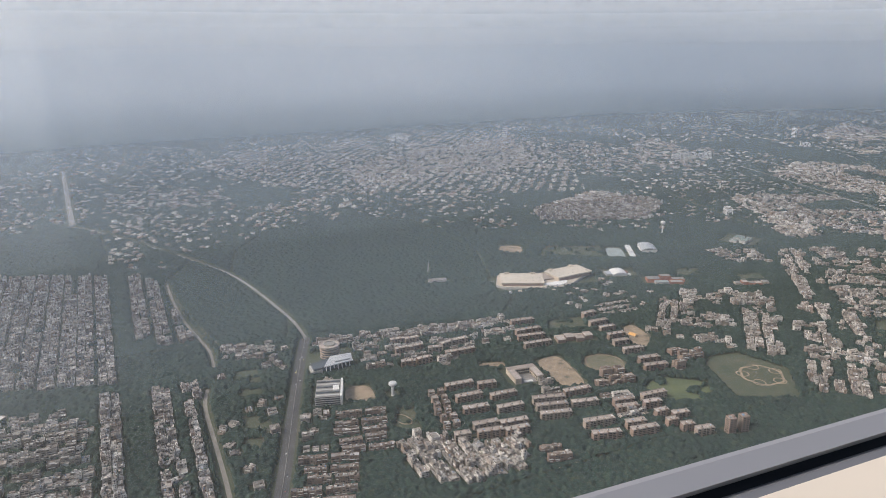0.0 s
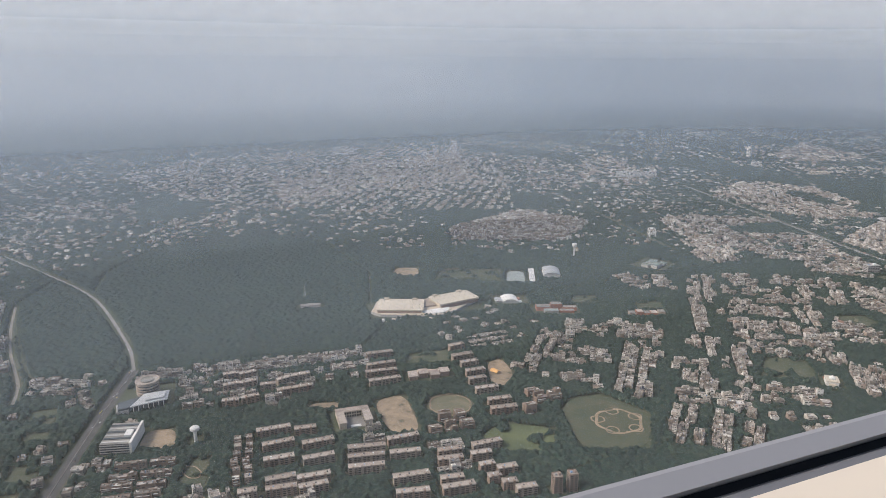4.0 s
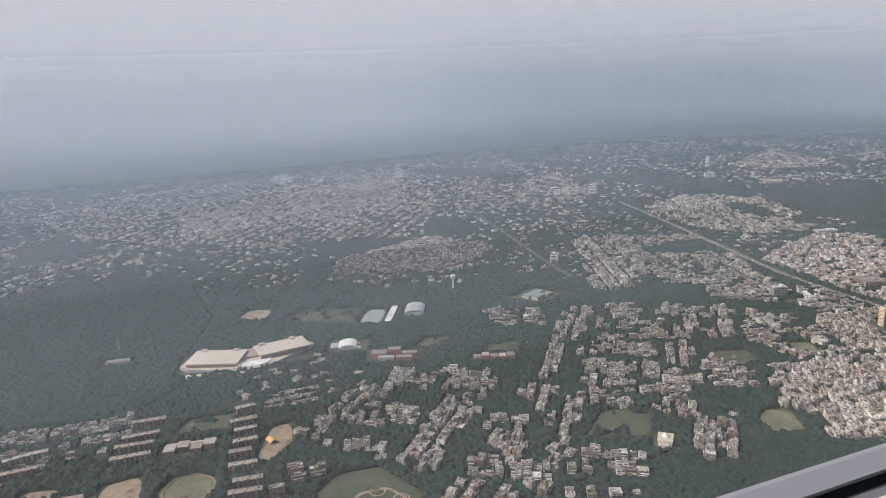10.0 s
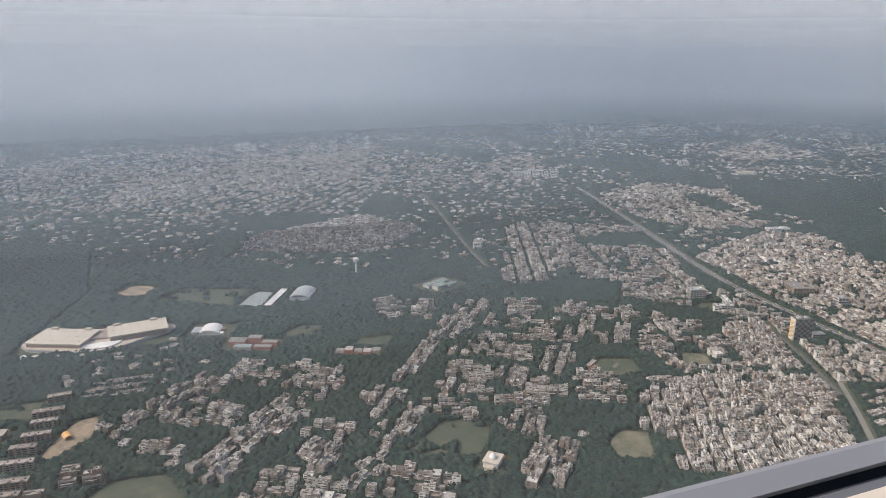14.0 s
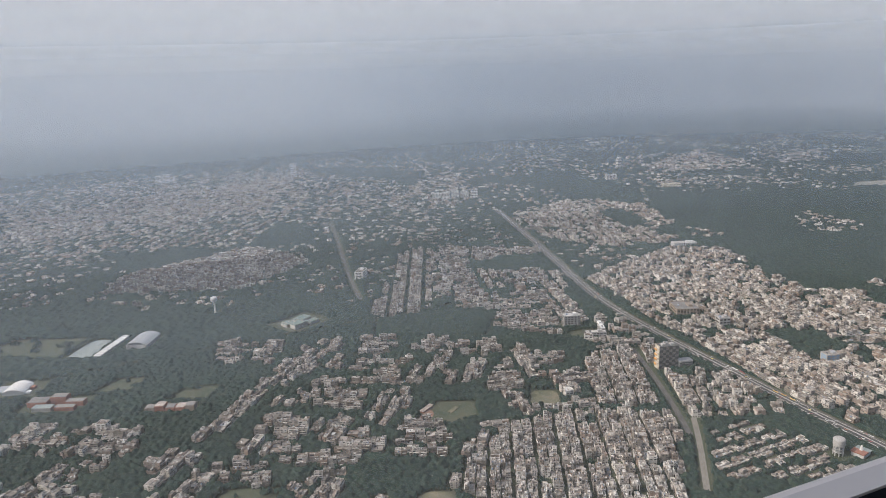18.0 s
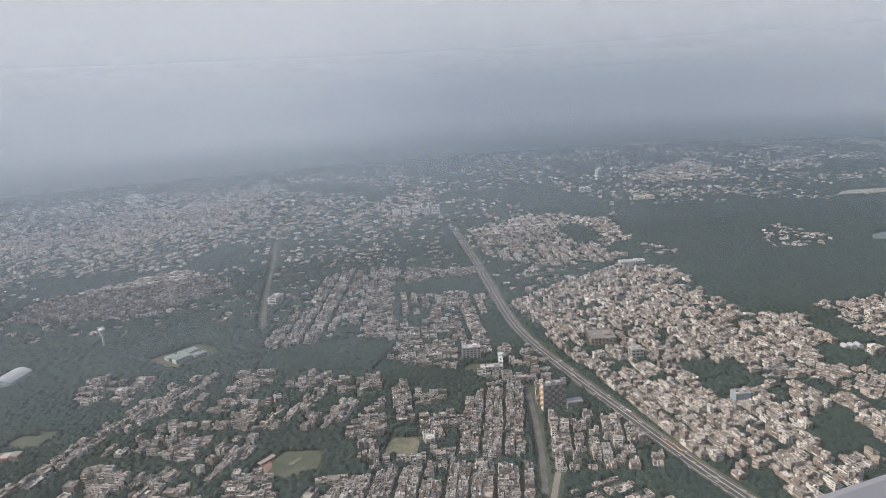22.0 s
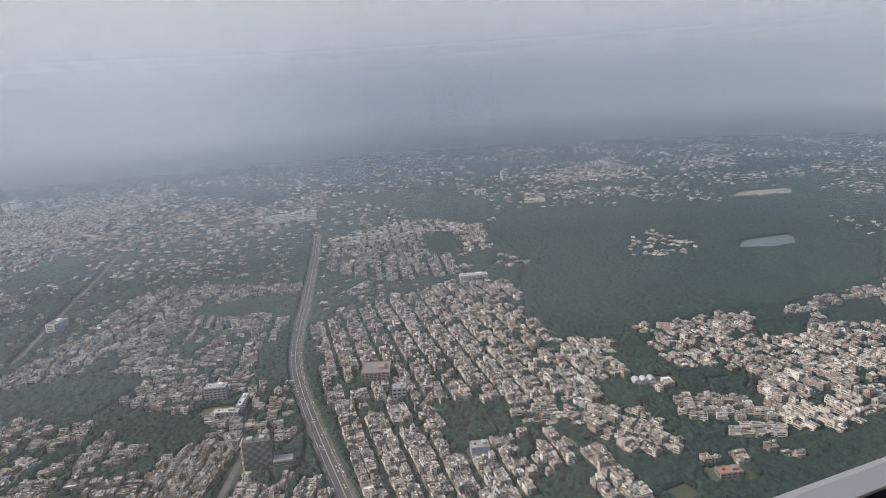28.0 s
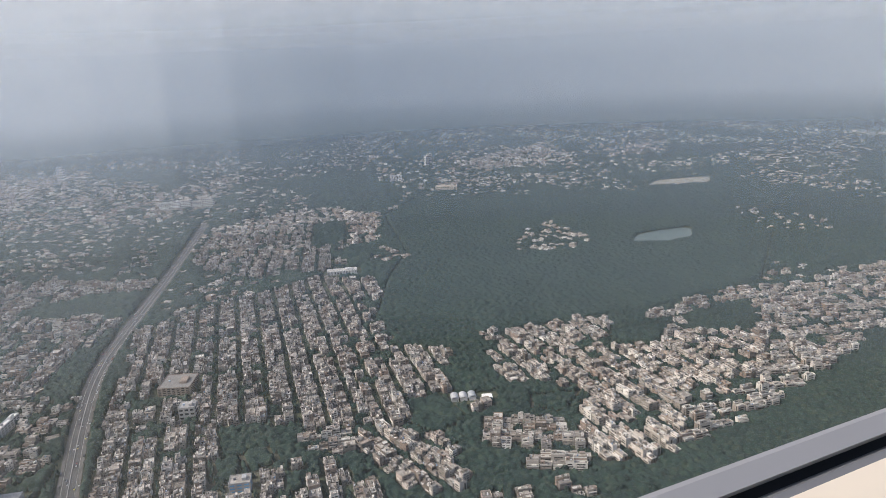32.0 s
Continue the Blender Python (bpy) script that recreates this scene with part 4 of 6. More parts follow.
def body_arrays(hs, z0, rise=0.5, thick=0.16):
    """Walls with a parapet round a sunken terrace, for many houses at once."""
    n = len(hs)
    x, y, t, w, d, h = (np.array([r[k] for r in hs], float) for k in range(6))
    z0 = np.broadcast_to(z0, n)
    cx, cy = np.array([-1, 1, 1, -1]), np.array([-1, -1, 1, 1])
    lx = np.concatenate([cx * w[:, None] / 2] * 2 + [cx * (w[:, None] / 2 - thick)] * 2, axis=1)
    ly = np.concatenate([cy * d[:, None] / 2] * 2 + [cy * (d[:, None] / 2 - thick)] * 2, axis=1)
    one = np.ones(4)
    top = (z0 + h)[:, None]
    lz = np.concatenate([z0[:, None] * one, (top + rise) * one, (top + rise) * one, top * one], axis=1)
    ca, sa = np.cos(np.radians(t))[:, None], np.sin(np.radians(t))[:, None]
    V = np.stack([x[:, None] + ca * lx - sa * ly, y[:, None] + sa * lx + ca * ly, lz], axis=2).reshape(-1, 3)
    F = [[i, (i + 1) % 4, 4 + (i + 1) % 4, 4 + i] for i in range(4)]
    F += [[4 + i, 4 + (i + 1) % 4, 8 + (i + 1) % 4, 8 + i] for i in range(4)]
    F += [[8 + i, 8 + (i + 1) % 4, 12 + (i + 1) % 4, 12 + i] for i in range(4)]
    faces = (np.array(F)[None] + 16 * np.arange(n)[:, None, None]).reshape(-1, 4)
    mats = np.tile([0] * 12, n)
    # terrace floor as a piece of its own
    TV = V.reshape(n, 16, 3)[:, 12:16].reshape(-1, 3) - np.array([0, 0, 0.02])
    TF = np.arange(4 * n).reshape(n, 4)
    return [(V, faces, mats), (TV, TF, np.full(n, 1))]


def box_arrays(x, y, t, w, d, z0, z1, mat):
    n = len(x)
    cx, cy = np.array([-1, 1, 1, -1] * 2), np.array([-1, -1, 1, 1] * 2)
    lx, ly = cx * w[:, None] / 2, cy * d[:, None] / 2
    lz = np.concatenate([z0[:, None] * np.ones(4), z1[:, None] * np.ones(4)], axis=1)
    ca, sa = np.cos(np.radians(t))[:, None], np.sin(np.radians(t))[:, None]
    V = np.stack([x[:, None] + ca * lx - sa * ly, y[:, None] + sa * lx + ca * ly, lz], axis=2).reshape(-1, 3)
    F = np.array([[4, 5, 6, 7], [0, 1, 5, 4], [1, 2, 6, 5], [2, 3, 7, 6], [3, 0, 4, 7]])
    return V, (F[None] + 8 * np.arange(n)[:, None, None]).reshape(-1, 4), np.full(5 * n, mat)


def pane_arrays(x, y, t, w, z0, z1, out, mat):
    """Upright panes of width w; out is the side they face, +1 or -1 across the wall's line."""
    n = len(x)
    s = np.array([-1, 1, 1, -1]) * out
    lx = s * w[:, None] / 2
    lz = np.stack([z0, z0, z1, z1], axis=1)
    ca, sa = np.cos(np.radians(t))[:, None], np.sin(np.radians(t))[:, None]
    V = np.stack([x[:, None] + ca * lx, y[:, None] + sa * lx, lz], axis=2).reshape(-1, 3)
    return V, np.arange(4 * n).reshape(n, 4), np.full(n, mat)


def offset(x, y, t, u, v):
    ca, sa = np.cos(np.radians(t)), np.sin(np.radians(t))
    return x + ca * u - sa * v, y + sa * u + ca * v


def join(chunks):
    vs, fs, ms, base = [], [], [], 0
    for V, F, m in chunks:
        vs.append(V), fs.append(F + base), ms.append(m)
        base += len(V)
    return np.concatenate(vs), np.concatenate(fs), np.concatenate(ms)


def stepped(hs):
    """Each house as a front and a back block of unequal height with a light well between, some with a third."""
    out = []
    for x, y, t, w, d, h, style in hs:
        if style == "slab":
            n = rng.integers(3, 6)
            for i in range(n):
                px, py = offset(x, y, t, (i + 0.5 - n / 2) * w / n, rng.uniform(-0.35, 0.35))
                out.append((px, py, t, w / n - 0.15, d * rng.uniform(0.8, 1.0), h - rng.choice([0.0, 0.0, 0.5]), style))
            continue
        if style in ("point", "low") or rng.random() < 0.12:
            out.append((x, y, t, w, d, h, style))
            continue
        k, well = rng.uniform(0.34, 0.62), rng.choice([0.0, 0.5, 0.9])
        d1, d2 = k * d, (1 - k) * d - well
        h1, h2 = (h, max(STOREY, h - STOREY * rng.integers(0, 3)))
        if rng.random() < 0.5:
            h1, h2 = h2, h1
        for dd, v, hh in ((d1, -d / 2 + d1 / 2, h1), (d2, d / 2 - d2 / 2, h2)):
            if w > 6.4 and rng.random() < 0.4:
                w1 = w * rng.uniform(0.4, 0.6)
                for ww, u, low in ((w1, -w / 2 + w1 / 2, 0), (w - w1, w / 2 - (w - w1) / 2, 1)):
                    px, py = offset(x, y, t, u, v)
                    out.append((px, py, t, ww, dd, max(1.6, hh - low * rng.uniform(0.4, 2.2)), style))
            else:
                px, py = offset(x, y, t, rng.uniform(-0.2, 0.2), v)
                out.append((px, py, t, w * rng.uniform(0.86, 1.0), dd, hh, style))
    return out


def town(name, hs, detail, label, wall="wall"):
    """Many houses as one joined mesh: walls, terraces, roof rooms, tanks, windows, ledges."""
    if not hs:
        return
    x, y, t, w, d, h = (np.array([r[k] for r in hs], float) for k in range(6))
    n = len(hs)
    chunks = body_arrays(hs, 0.0) if detail else [box_arrays(x, y, t, w, d, np.zeros(n), h + 0.3, 0), box_arrays(x, y, t, w - 0.6, d - 0.6, h, h + 0.36, 1)]
    # roof rooms
    up = rng.random(n) < 0.55
    k = up.sum()
    rw, rd = w[up] * rng.uniform(0.25, 0.6, k), d[up] * rng.uniform(0.3, 0.6, k)
    u, v = (w[up] - rw) / 2 * rng.choice([-0.95, 0.95, 0.2], k), (d[up] - rd) / 2 * rng.choice([-0.95, 0.95], k)
    rx, ry = offset(x[up], y[up], t[up], u, v)
    if detail:
        chunks += body_arrays(list(zip(rx, ry, t[up], rw, rd, rng.uniform(0.9, 1.4, k))), h[up], 0.2, 0.15)
    else:
        chunks.append(box_arrays(rx, ry, t[up], rw, rd, h[up], h[up] + rng.uniform(0.9, 1.5, k), 0))
    if detail >= 1:
        for slot in (4, 0, 1, 3) if detail >= 2 else (4, 3):
            some = rng.random(n) < 0.75
            k = some.sum()
            cu, cv = w[some] * rng.uniform(-0.42, 0.42, k), d[some] * rng.uniform(-0.42, 0.42, k)
            cx, cy = offset(x[some], y[some], t[some], cu, cv)
            chunks.append(box_arrays(cx, cy, t[some], rng.uniform(0.4, 2.2, k), rng.uniform(0.3, 1.3, k), h[some], h[some] + rng.uniform(0.15, 1.0, k), slot))
        on = rng.random(n) < 0.5
        k = on.sum()
        u, v = w[on] * rng.uniform(-0.35, 0.35, k), d[on] * rng.uniform(-0.35, 0.35, k)
        tx, ty = offset(x[on], y[on], t[on], u, v)
        s = rng.uniform(0.4, 0.75, k)
        chunks.append(box_arrays(tx, ty, t[on], s, s, h[on], h[on] + s * 1.3 + 0.3, 2))
    if detail >= 1:
        for f in range(4):
            along, across = (w, d) if f % 2 == 0 else (d, w)
            for storey in range(4):
                on = h > STOREY * storey + 1.0
                for q in ((-0.24, 0.24) if detail >= 2 else (0.0,)):
                    keep = on & (rng.random(n) < 0.7) & (np.sin(np.radians(t + (-90, 0, 90, 180)[f])) < 0.4)
                    if not keep.any():
                        continue
                    m = keep.sum()
                    a = along[keep] * (q + rng.uniform(-0.05, 0.05, m))
                    o = across[keep] / 2 + 0.02
                    if f == 0:
                        u, v = a, -o
                    elif f == 1:
                        u, v = o, a
                    elif f == 2:
                        u, v = a, o
                    else:
                        u, v = -o, a
                    px, py = offset(x[keep], y[keep], t[keep], u, v)
                    ww = along[keep] * (rng.uniform(0.22, 0.4, m) if detail >= 2 else 0.6)
                    z = np.full(m, STOREY * storey + 0.5)
                    chunks.append(pane_arrays(px, py, t[keep] + 90 * (f % 2), ww, z, z + rng.uniform(0.6, 0.95, m), 1 if f in (0, 1) else -1, 3))
    if detail >= 2:
        for f in (0, 2):
            for storey in (1, 2, 3):
                keep = (h > STOREY * storey + 0.5) & (rng.random(n) < 0.45)
                m = keep.sum()
                if not m:
                    continue
                px, py = offset(x[keep], y[keep], t[keep], w[keep] * rng.uniform(-0.1, 0.1, m), (d[keep] / 2 + 0.3) * (-1 if f == 0 else 1))
                z = np.full(m, STOREY * storey - 0.1)
                chunks.append(box_arrays(px, py, t[keep], w[keep] * rng.uniform(0.45, 0.9, m), np.full(m, 0.6), z, z + rng.choice([0.12, 0.5], m), 4))
    V, F, ms = join(chunks)
    big_mesh(name, V, F, ms, [M[wall], M["roof"], M["tank"], M["window"], M["ledge"]], label, "houses")


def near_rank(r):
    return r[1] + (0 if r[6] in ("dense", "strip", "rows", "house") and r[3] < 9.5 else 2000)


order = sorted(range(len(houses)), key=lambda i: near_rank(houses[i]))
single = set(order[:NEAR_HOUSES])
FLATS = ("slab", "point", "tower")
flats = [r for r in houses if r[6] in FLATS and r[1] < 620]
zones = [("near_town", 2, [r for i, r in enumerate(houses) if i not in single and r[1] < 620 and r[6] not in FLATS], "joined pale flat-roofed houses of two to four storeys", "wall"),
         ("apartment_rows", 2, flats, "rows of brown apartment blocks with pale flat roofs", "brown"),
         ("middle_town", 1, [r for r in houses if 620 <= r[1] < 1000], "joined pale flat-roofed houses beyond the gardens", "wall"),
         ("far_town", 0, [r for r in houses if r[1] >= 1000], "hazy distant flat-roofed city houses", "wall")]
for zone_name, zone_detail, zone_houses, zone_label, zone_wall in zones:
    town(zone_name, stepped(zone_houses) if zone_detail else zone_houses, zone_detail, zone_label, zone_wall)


# ---- houses of their own, near the flight line ----
def make_house(w, d, storeys, seed):
    r = random.Random(seed)
    h = STOREY * storeys
    hs = root("house", 0, 0, -50, 0, "pale flat-roofed city house of %s storeys among trees" % ("two" if storeys == 2 else "three" if storeys == 3 else "four"), "house", "city houses")
    e, cut = 0.2, d * r.uniform(-0.12, 0.15)
    low = h - STOREY * r.choice((0.6, 1.0, 1.4)) if storeys > 1 else h - 0.5
    for y0, y1, top in ((-d / 2, cut, h), (cut + 0.5, d / 2, low)):
        block = part("wall", boxes((-w / 2, w / 2, y0, y1, -0.1, top), bevel=0.04), M["owall"], hs)
        part("terrace", boxes((-w / 2 + 0.22, w / 2 - 0.22, y0 + 0.22, y1 - 0.22, top, top + 0.06)), M["oroof"], block)
        part("parapet", boxes((-w / 2, w / 2, y0, y0 + e, top + 0.004, top + 0.6), (-w / 2, w / 2, y1 - e, y1, top + 0.004, top + 0.6),
                              (-w / 2, -w / 2 + e, y0 + e, y1 - e, top + 0.004, top + 0.6), (w / 2 - e, w / 2, y0 + e, y1 - e, top + 0.004, top + 0.6)), M["oledge"], block)
    part("passage", boxes((-w / 2 + 0.3, w / 2 - 0.3, cut - 0.1, cut + 0.6, -0.1, low * 0.6)), M["owall"], hs)
    sw, sd = w * r.uniform(0.35, 0.55), (cut + d / 2) * r.uniform(0.4, 0.6)
    sx, sy = (w / 2 - sw / 2 - 0.3) * r.choice((-1, 1)), cut - sd / 2 - 0.25
    room = part("roof_room", boxes((sx - sw / 2, sx + sw / 2, sy - sd / 2, sy + sd / 2, h + 0.06, h + 1.5), (sx - sw / 2 - 0.12, sx + sw / 2 + 0.12, sy - sd / 2 - 0.12, sy + sd / 2 + 0.12, h + 1.5, h + 1.64)), M["owall"], hs)
    part("door", boxes((sx - 0.3, sx + 0.3, sy - sd / 2 - 0.05, sy - sd / 2 + 0.05, h + 0.08, h + 1.2)), M["owindow"], room)
    part("stair_head", boxes((-w * 0.3, w * 0.1, d * 0.3, d * 0.42, low + 0.06, low + 1.1)), M["oledge"], hs)
    tank = lathe([(0.42, 0), (0.45, 0.1), (0.45, 0.75), (0.3, 0.92), (0.12, 0.98)], 10)
    bmesh.ops.translate(tank, verts=tank.verts, vec=(-sx * 0.7, -d / 2 + 0.9, h + 0.06))
    part("water_tank", tank, M["otank"], hs)
    for k in range(storeys):
        z = STOREY * k
        for sgn in (-1, 1):
            if (k + sgn) % 2 == 0 and k == storeys - 1 and storeys == 4:
                continue
            if sgn > 0 and z + 1.25 > low:
                continue
            y = sgn * d / 2
            a = r.uniform(0.5, 0.8) * w
            part("window", boxes((-a / 2, a / 2, y - 0.05, y + 0.05, z + 0.45, z + 1.25)), M["owindow"], hs)
        if k and k % 2 and z + 0.5 < low:
            b = r.uniform(0.5, 0.9) * w
            sgn = r.choice((-1, 1))
            part("balcony", boxes((-b / 2, b / 2, min(sgn * d / 2, sgn * (d / 2 + 0.7)), max(sgn * d / 2, sgn * (d / 2 + 0.7)), z - 0.12, z),
                                  (-b / 2, b / 2, sgn * (d / 2 + 0.66) - 0.04, sgn * (d / 2 + 0.66) + 0.04, z, z + 0.5)), M["oledge"], hs)
    part("window", boxes((-w / 2 - 0.04, -w / 2 + 0.04, -0.36 * d, -0.18 * d, 0.5, h - 0.5)), M["owindow"], hs)
    part("window", boxes((w / 2 - 0.04, w / 2 + 0.04, 0.2 * d, 0.36 * d, 0.5, low - 0.4)), M["owindow"], hs)
    return hs


kinds = [(w, d, s) for s in (2, 3, 4) for w, d in ((4.8, 6.6), (6.2, 7.0), (7.8, 7.2))]
models = {k: make_house(*k, i) for i, k in enumerate(kinds)}
used = set()
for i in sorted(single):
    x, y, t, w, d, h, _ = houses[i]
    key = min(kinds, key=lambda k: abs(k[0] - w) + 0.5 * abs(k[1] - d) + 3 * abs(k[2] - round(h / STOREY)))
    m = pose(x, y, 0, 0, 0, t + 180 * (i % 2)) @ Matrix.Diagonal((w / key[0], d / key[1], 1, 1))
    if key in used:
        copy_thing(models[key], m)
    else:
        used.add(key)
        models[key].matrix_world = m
for key in kinds:
    if key not in used:
        for o in (*models[key].children_recursive, models[key]):
            bpy.data.objects.remove(o)


# ---- four-storey apartment slabs ----
def apartment_slab(x, y, turn, length, seed):
    r = random.Random(seed)
    b = root("apartment_slab", x, y, 0, turn, "long brown four-storey apartment slab with a pale flat roof", "apartment block", "apartment slabs")
    h, half, tone = 6.0, 2.6, M[r.choice(("obrown", "obrown", "otan"))]
    part("wall", boxes((-length / 2, length / 2, -half, half, -0.1, h), bevel=0.05), tone, b)
    part("roof", boxes((-length / 2 - 0.25, length / 2 + 0.25, -half - 0.3, half + 0.3, h, h + 0.28)), M["oslabroof"], b, "pale weathered flat roof")
    for v in (-half - 0.3, half + 0.12):
        part("parapet", boxes((-length / 2 - 0.25, length / 2 + 0.25, v, v + 0.18, h + 0.28, h + 0.75)), M["oslabroof"], b)
    bays = max(2, round(length / 6.5))
    bay = length / bays
    for k in range(bays):
        u = -length / 2 + (k + 0.5) * bay
        part("stair_tower", boxes((u - 0.7, u + 0.7, -half - 0.55, -half + 1.6, -0.1, h + 1.3), bevel=0.04), tone, b)
        part("water_tank", boxes((u + 1.2, u + 2.1, 0.2, 1.0, h + 0.28, h + 1.0), bevel=0.08), M["otank"], b)
    for storey in range(4):
        z = storey * STOREY
        for k in range(bays):
            u = -length / 2 + (k + 0.5) * bay
            part("window", boxes((u - bay * 0.44, u - 0.95, -half - 0.05, -half + 0.05, z + 0.45, z + 1.2), (u + 0.95, u + bay * 0.44, -half - 0.05, -half + 0.05, z + 0.45, z + 1.2)), M["owindow"], b)
        part("balcony_band", boxes((-length / 2 + 0.4, length / 2 - 0.4, half - 0.05, half + 0.5, z + 0.1, z + 0.55)), M["oledge"], b)
    return b


for slab_seed, (slab_x, slab_y, slab_turn, slab_length) in enumerate(SLABS):
    apartment_slab(slab_x, slab_y, slab_turn, slab_length, slab_seed)

# ---- landmarks ----
def office(name, label, x, y, turn, w, d, h, storeys, wall="owall", roof="oroof", top=None, category="building", glazing="owindow"):
    """A flat-roofed block with window bands on each storey, a parapet and a roof room."""
    b = root(name, x, y, 0, turn, label, category)
    part("wall", boxes((-w / 2, w / 2, -d / 2, d / 2, -0.2, h), bevel=0.06), M[wall], b)
    part("roof", boxes((-w / 2 + 0.3, w / 2 - 0.3, -d / 2 + 0.3, d / 2 - 0.3, h, h + 0.08)), M[roof], b)
    e = 0.3
    for rim in ((-w / 2, w / 2, -d / 2, -d / 2 + e), (-w / 2, w / 2, d / 2 - e, d / 2), (-w / 2, -w / 2 + e, -d / 2 + e, d / 2 - e), (w / 2 - e, w / 2, -d / 2 + e, d / 2 - e)):
        part("parapet", boxes((*rim, h + 0.004, h + 0.6)), M[wall], b)
    part("roof_room", boxes((w * 0.1, w * 0.32, -d * 0.2, d * 0.2, h + 0.08, h + 1.9), bevel=0.05), M[top or wall], b)
    part("water_tank", boxes((-w * 0.3, -w * 0.3 + 1.4, -0.6, 0.6, h + 0.08, h + 1.2), bevel=0.1), M["otank"], b)
    s = h / storeys
    for k in range(storeys):
        z0, z1 = k * s + 0.3 * s, k * s + 0.75 * s
        n = max(2, int(w / 3.2))
        for i in range(n):
            u = -w / 2 + (i + 0.5) * w / n
            for v in (-d / 2, d / 2):
                part("window", boxes((u - w / n * 0.32, u + w / n * 0.32, v - 0.06, v + 0.06, z0, z1)), M[glazing], b)
        for u in (-w / 2, w / 2):
            part("window", boxes((u - 0.06, u + 0.06, -d * 0.36, d * 0.36, z0, z1)), M[glazing], b)
    return b


def arch_roof(w, length, rise, base, thick=0.4, n=14):
    """A barrel roof: spans w across x, runs along y."""
    bm = bmesh.new()
    R = (w * w / 4 + rise * rise) / (2 * rise)
    half = math.asin(min(1, w / 2 / R))
    rings = []
    for i in range(n + 1):
        a = -half + 2 * half * i / n
        for_r = []
        for r, yy in ((R, -length / 2), (R, length / 2), (R - thick, length / 2), (R - thick, -length / 2)):
            for_r.append(bm.verts.new((r * math.sin(a), yy, base + r * math.cos(a) - R + rise)))
        rings.append(for_r)
    for a, b in zip(rings, rings[1:]):
        for k in range(4):
            bm.faces.new((a[k], b[k], b[(k + 1) % 4], a[(k + 1) % 4]))
    bm.faces.new(rings[0])
    bm.faces.new(rings[-1][::-1])
    bmesh.ops.recalc_face_normals(bm, faces=bm.faces[:])
    return bm


# exhibition hall with two cream roofs on a curved podium
hall = root("exhibition_hall", 446, 668, 0, 0, "large cream-roofed hall on a curved grey podium among trees", "hall")


def local_quad(cx, cy, turn, w, d):
    c, s = math.cos(radians(turn)), math.sin(radians(turn))
    return [(cx + c * a - s * b, cy + s * a + c * b) for a, b in ((-w / 2, -d / 2), (w / 2, -d / 2), (w / 2, d / 2), (-w / 2, d / 2))]


podium = [(-64, 10), (-58, -2), (-40, -13), (-22, -23), (-10, -28), (2, -30), (14, -29), (26, -24), (38, -17), (52, -9), (64, -3), (70, 4), (66, 12), (40, 22), (0, 24), (-30, 36), (-46, 40)]
part("podium", prism(podium, -0.2, 3.0), M["grey"], hall, "curved grey podium")
part("podium_terrace", prism([(x * 0.985, y * 0.985) for x, y in podium], 3.0, 3.25), M["tan"], hall)
for cx, cy, turn, w, d, z, rows_n in ((-29, 8, -26, 50, 33, 6.2, 6), (35, 2, 4, 50, 27, 7.6, 7)):
    part("hall_wall", prism(local_quad(cx, cy, turn, w, d), 3.2, z), M["tan"], hall)
    part("hall_roof", prism(local_quad(cx, cy, turn, w + 2.5, d + 2.5), z, z + 0.9), M["cream"], hall, "cream sheet-metal roof")
    c, s = math.cos(radians(turn)), math.sin(radians(turn))
    for i in range(rows_n):
        for j in range(3):
            a, b = (-w / 2 + (i + 0.6) * w / rows_n), (-d / 2 + (j + 0.5) * d / 3)
            q = local_quad(cx + c * a - s * b, cy + s * a + c * b, turn, 1.2, 1.0)
            part("skylight", prism(q, z + 0.9, z + 1.5), M["grey"], hall)
    a, b = 0.0, -d / 2 - 1.0
    part("brown_front", prism(local_quad(cx + c * a - s * b, cy + s * a + c * b, turn, w * 0.96, 1.2), 3.2, z - 1.0), M["obrown"], hall)
    for k in (-0.35, 0.3):
        a, b = w * k, d / 2
        part("plant_room", prism(local_quad(cx + c * a - s * b, cy + s * a + c * b, turn, 6, 4), z, z + 2.4), M["tan"], hall)
part("link_roof", prism(local_quad(4, 6, -5, 20, 20), 3.2, 5.0), M["otan"], hall)
part("drum_wall", prism([(4 + 17 * math.cos(radians(a)), -14 + 13 * math.sin(radians(a))) for a in range(180, 361, 15)], 0.0, 4.2), M["white"], hall, "white rounded forebuilding")
for i in range(6):
    part("forecourt_canopy", prism(local_quad(-58 + i * 9.5, -17 - i * 3.3, -26 + 8 * (i % 3), 5.5, 4.0), 0.0, 2.6 + 0.5 * (i % 2)), M["tan"] if i % 2 else M["white"], hall)

# white barrel-roofed sports hall
sh = root("sports_hall", 546, 652, 0, -20, "white barrel-vaulted sports hall with a low annexe", "hall")
sh.scale = (0.72, 0.72, 0.8)
part("barrel_roof", arch_roof(26, 27, 3.6, 3.0), M["white"], sh, "white barrel vault")
part("wall", boxes((-12.4, 12.4, -12.6, 12.6, -0.1, 3.1)), M["white"], sh)
part("gable_wall", boxes((-8, 8, -13.0, -12.7, 3.0, 5.2)), M["white"], sh)
part("annexe", boxes((-24, -13.2, -9, 9, -0.1, 2.6), bevel=0.1), M["grey"], sh)
part("annexe_roof", boxes((-24.4, -13.0, -9.4, 9.4, 2.6, 2.9)), M["metal"], sh)
part("porch", boxes((13.2, 19, -12, -6, -0.1, 2.2), bevel=0.1), M["white"], sh)
part("side_room", boxes((13.2, 18, 1, 8, -0.1, 2.6), bevel=0.1), M["brick"], sh)

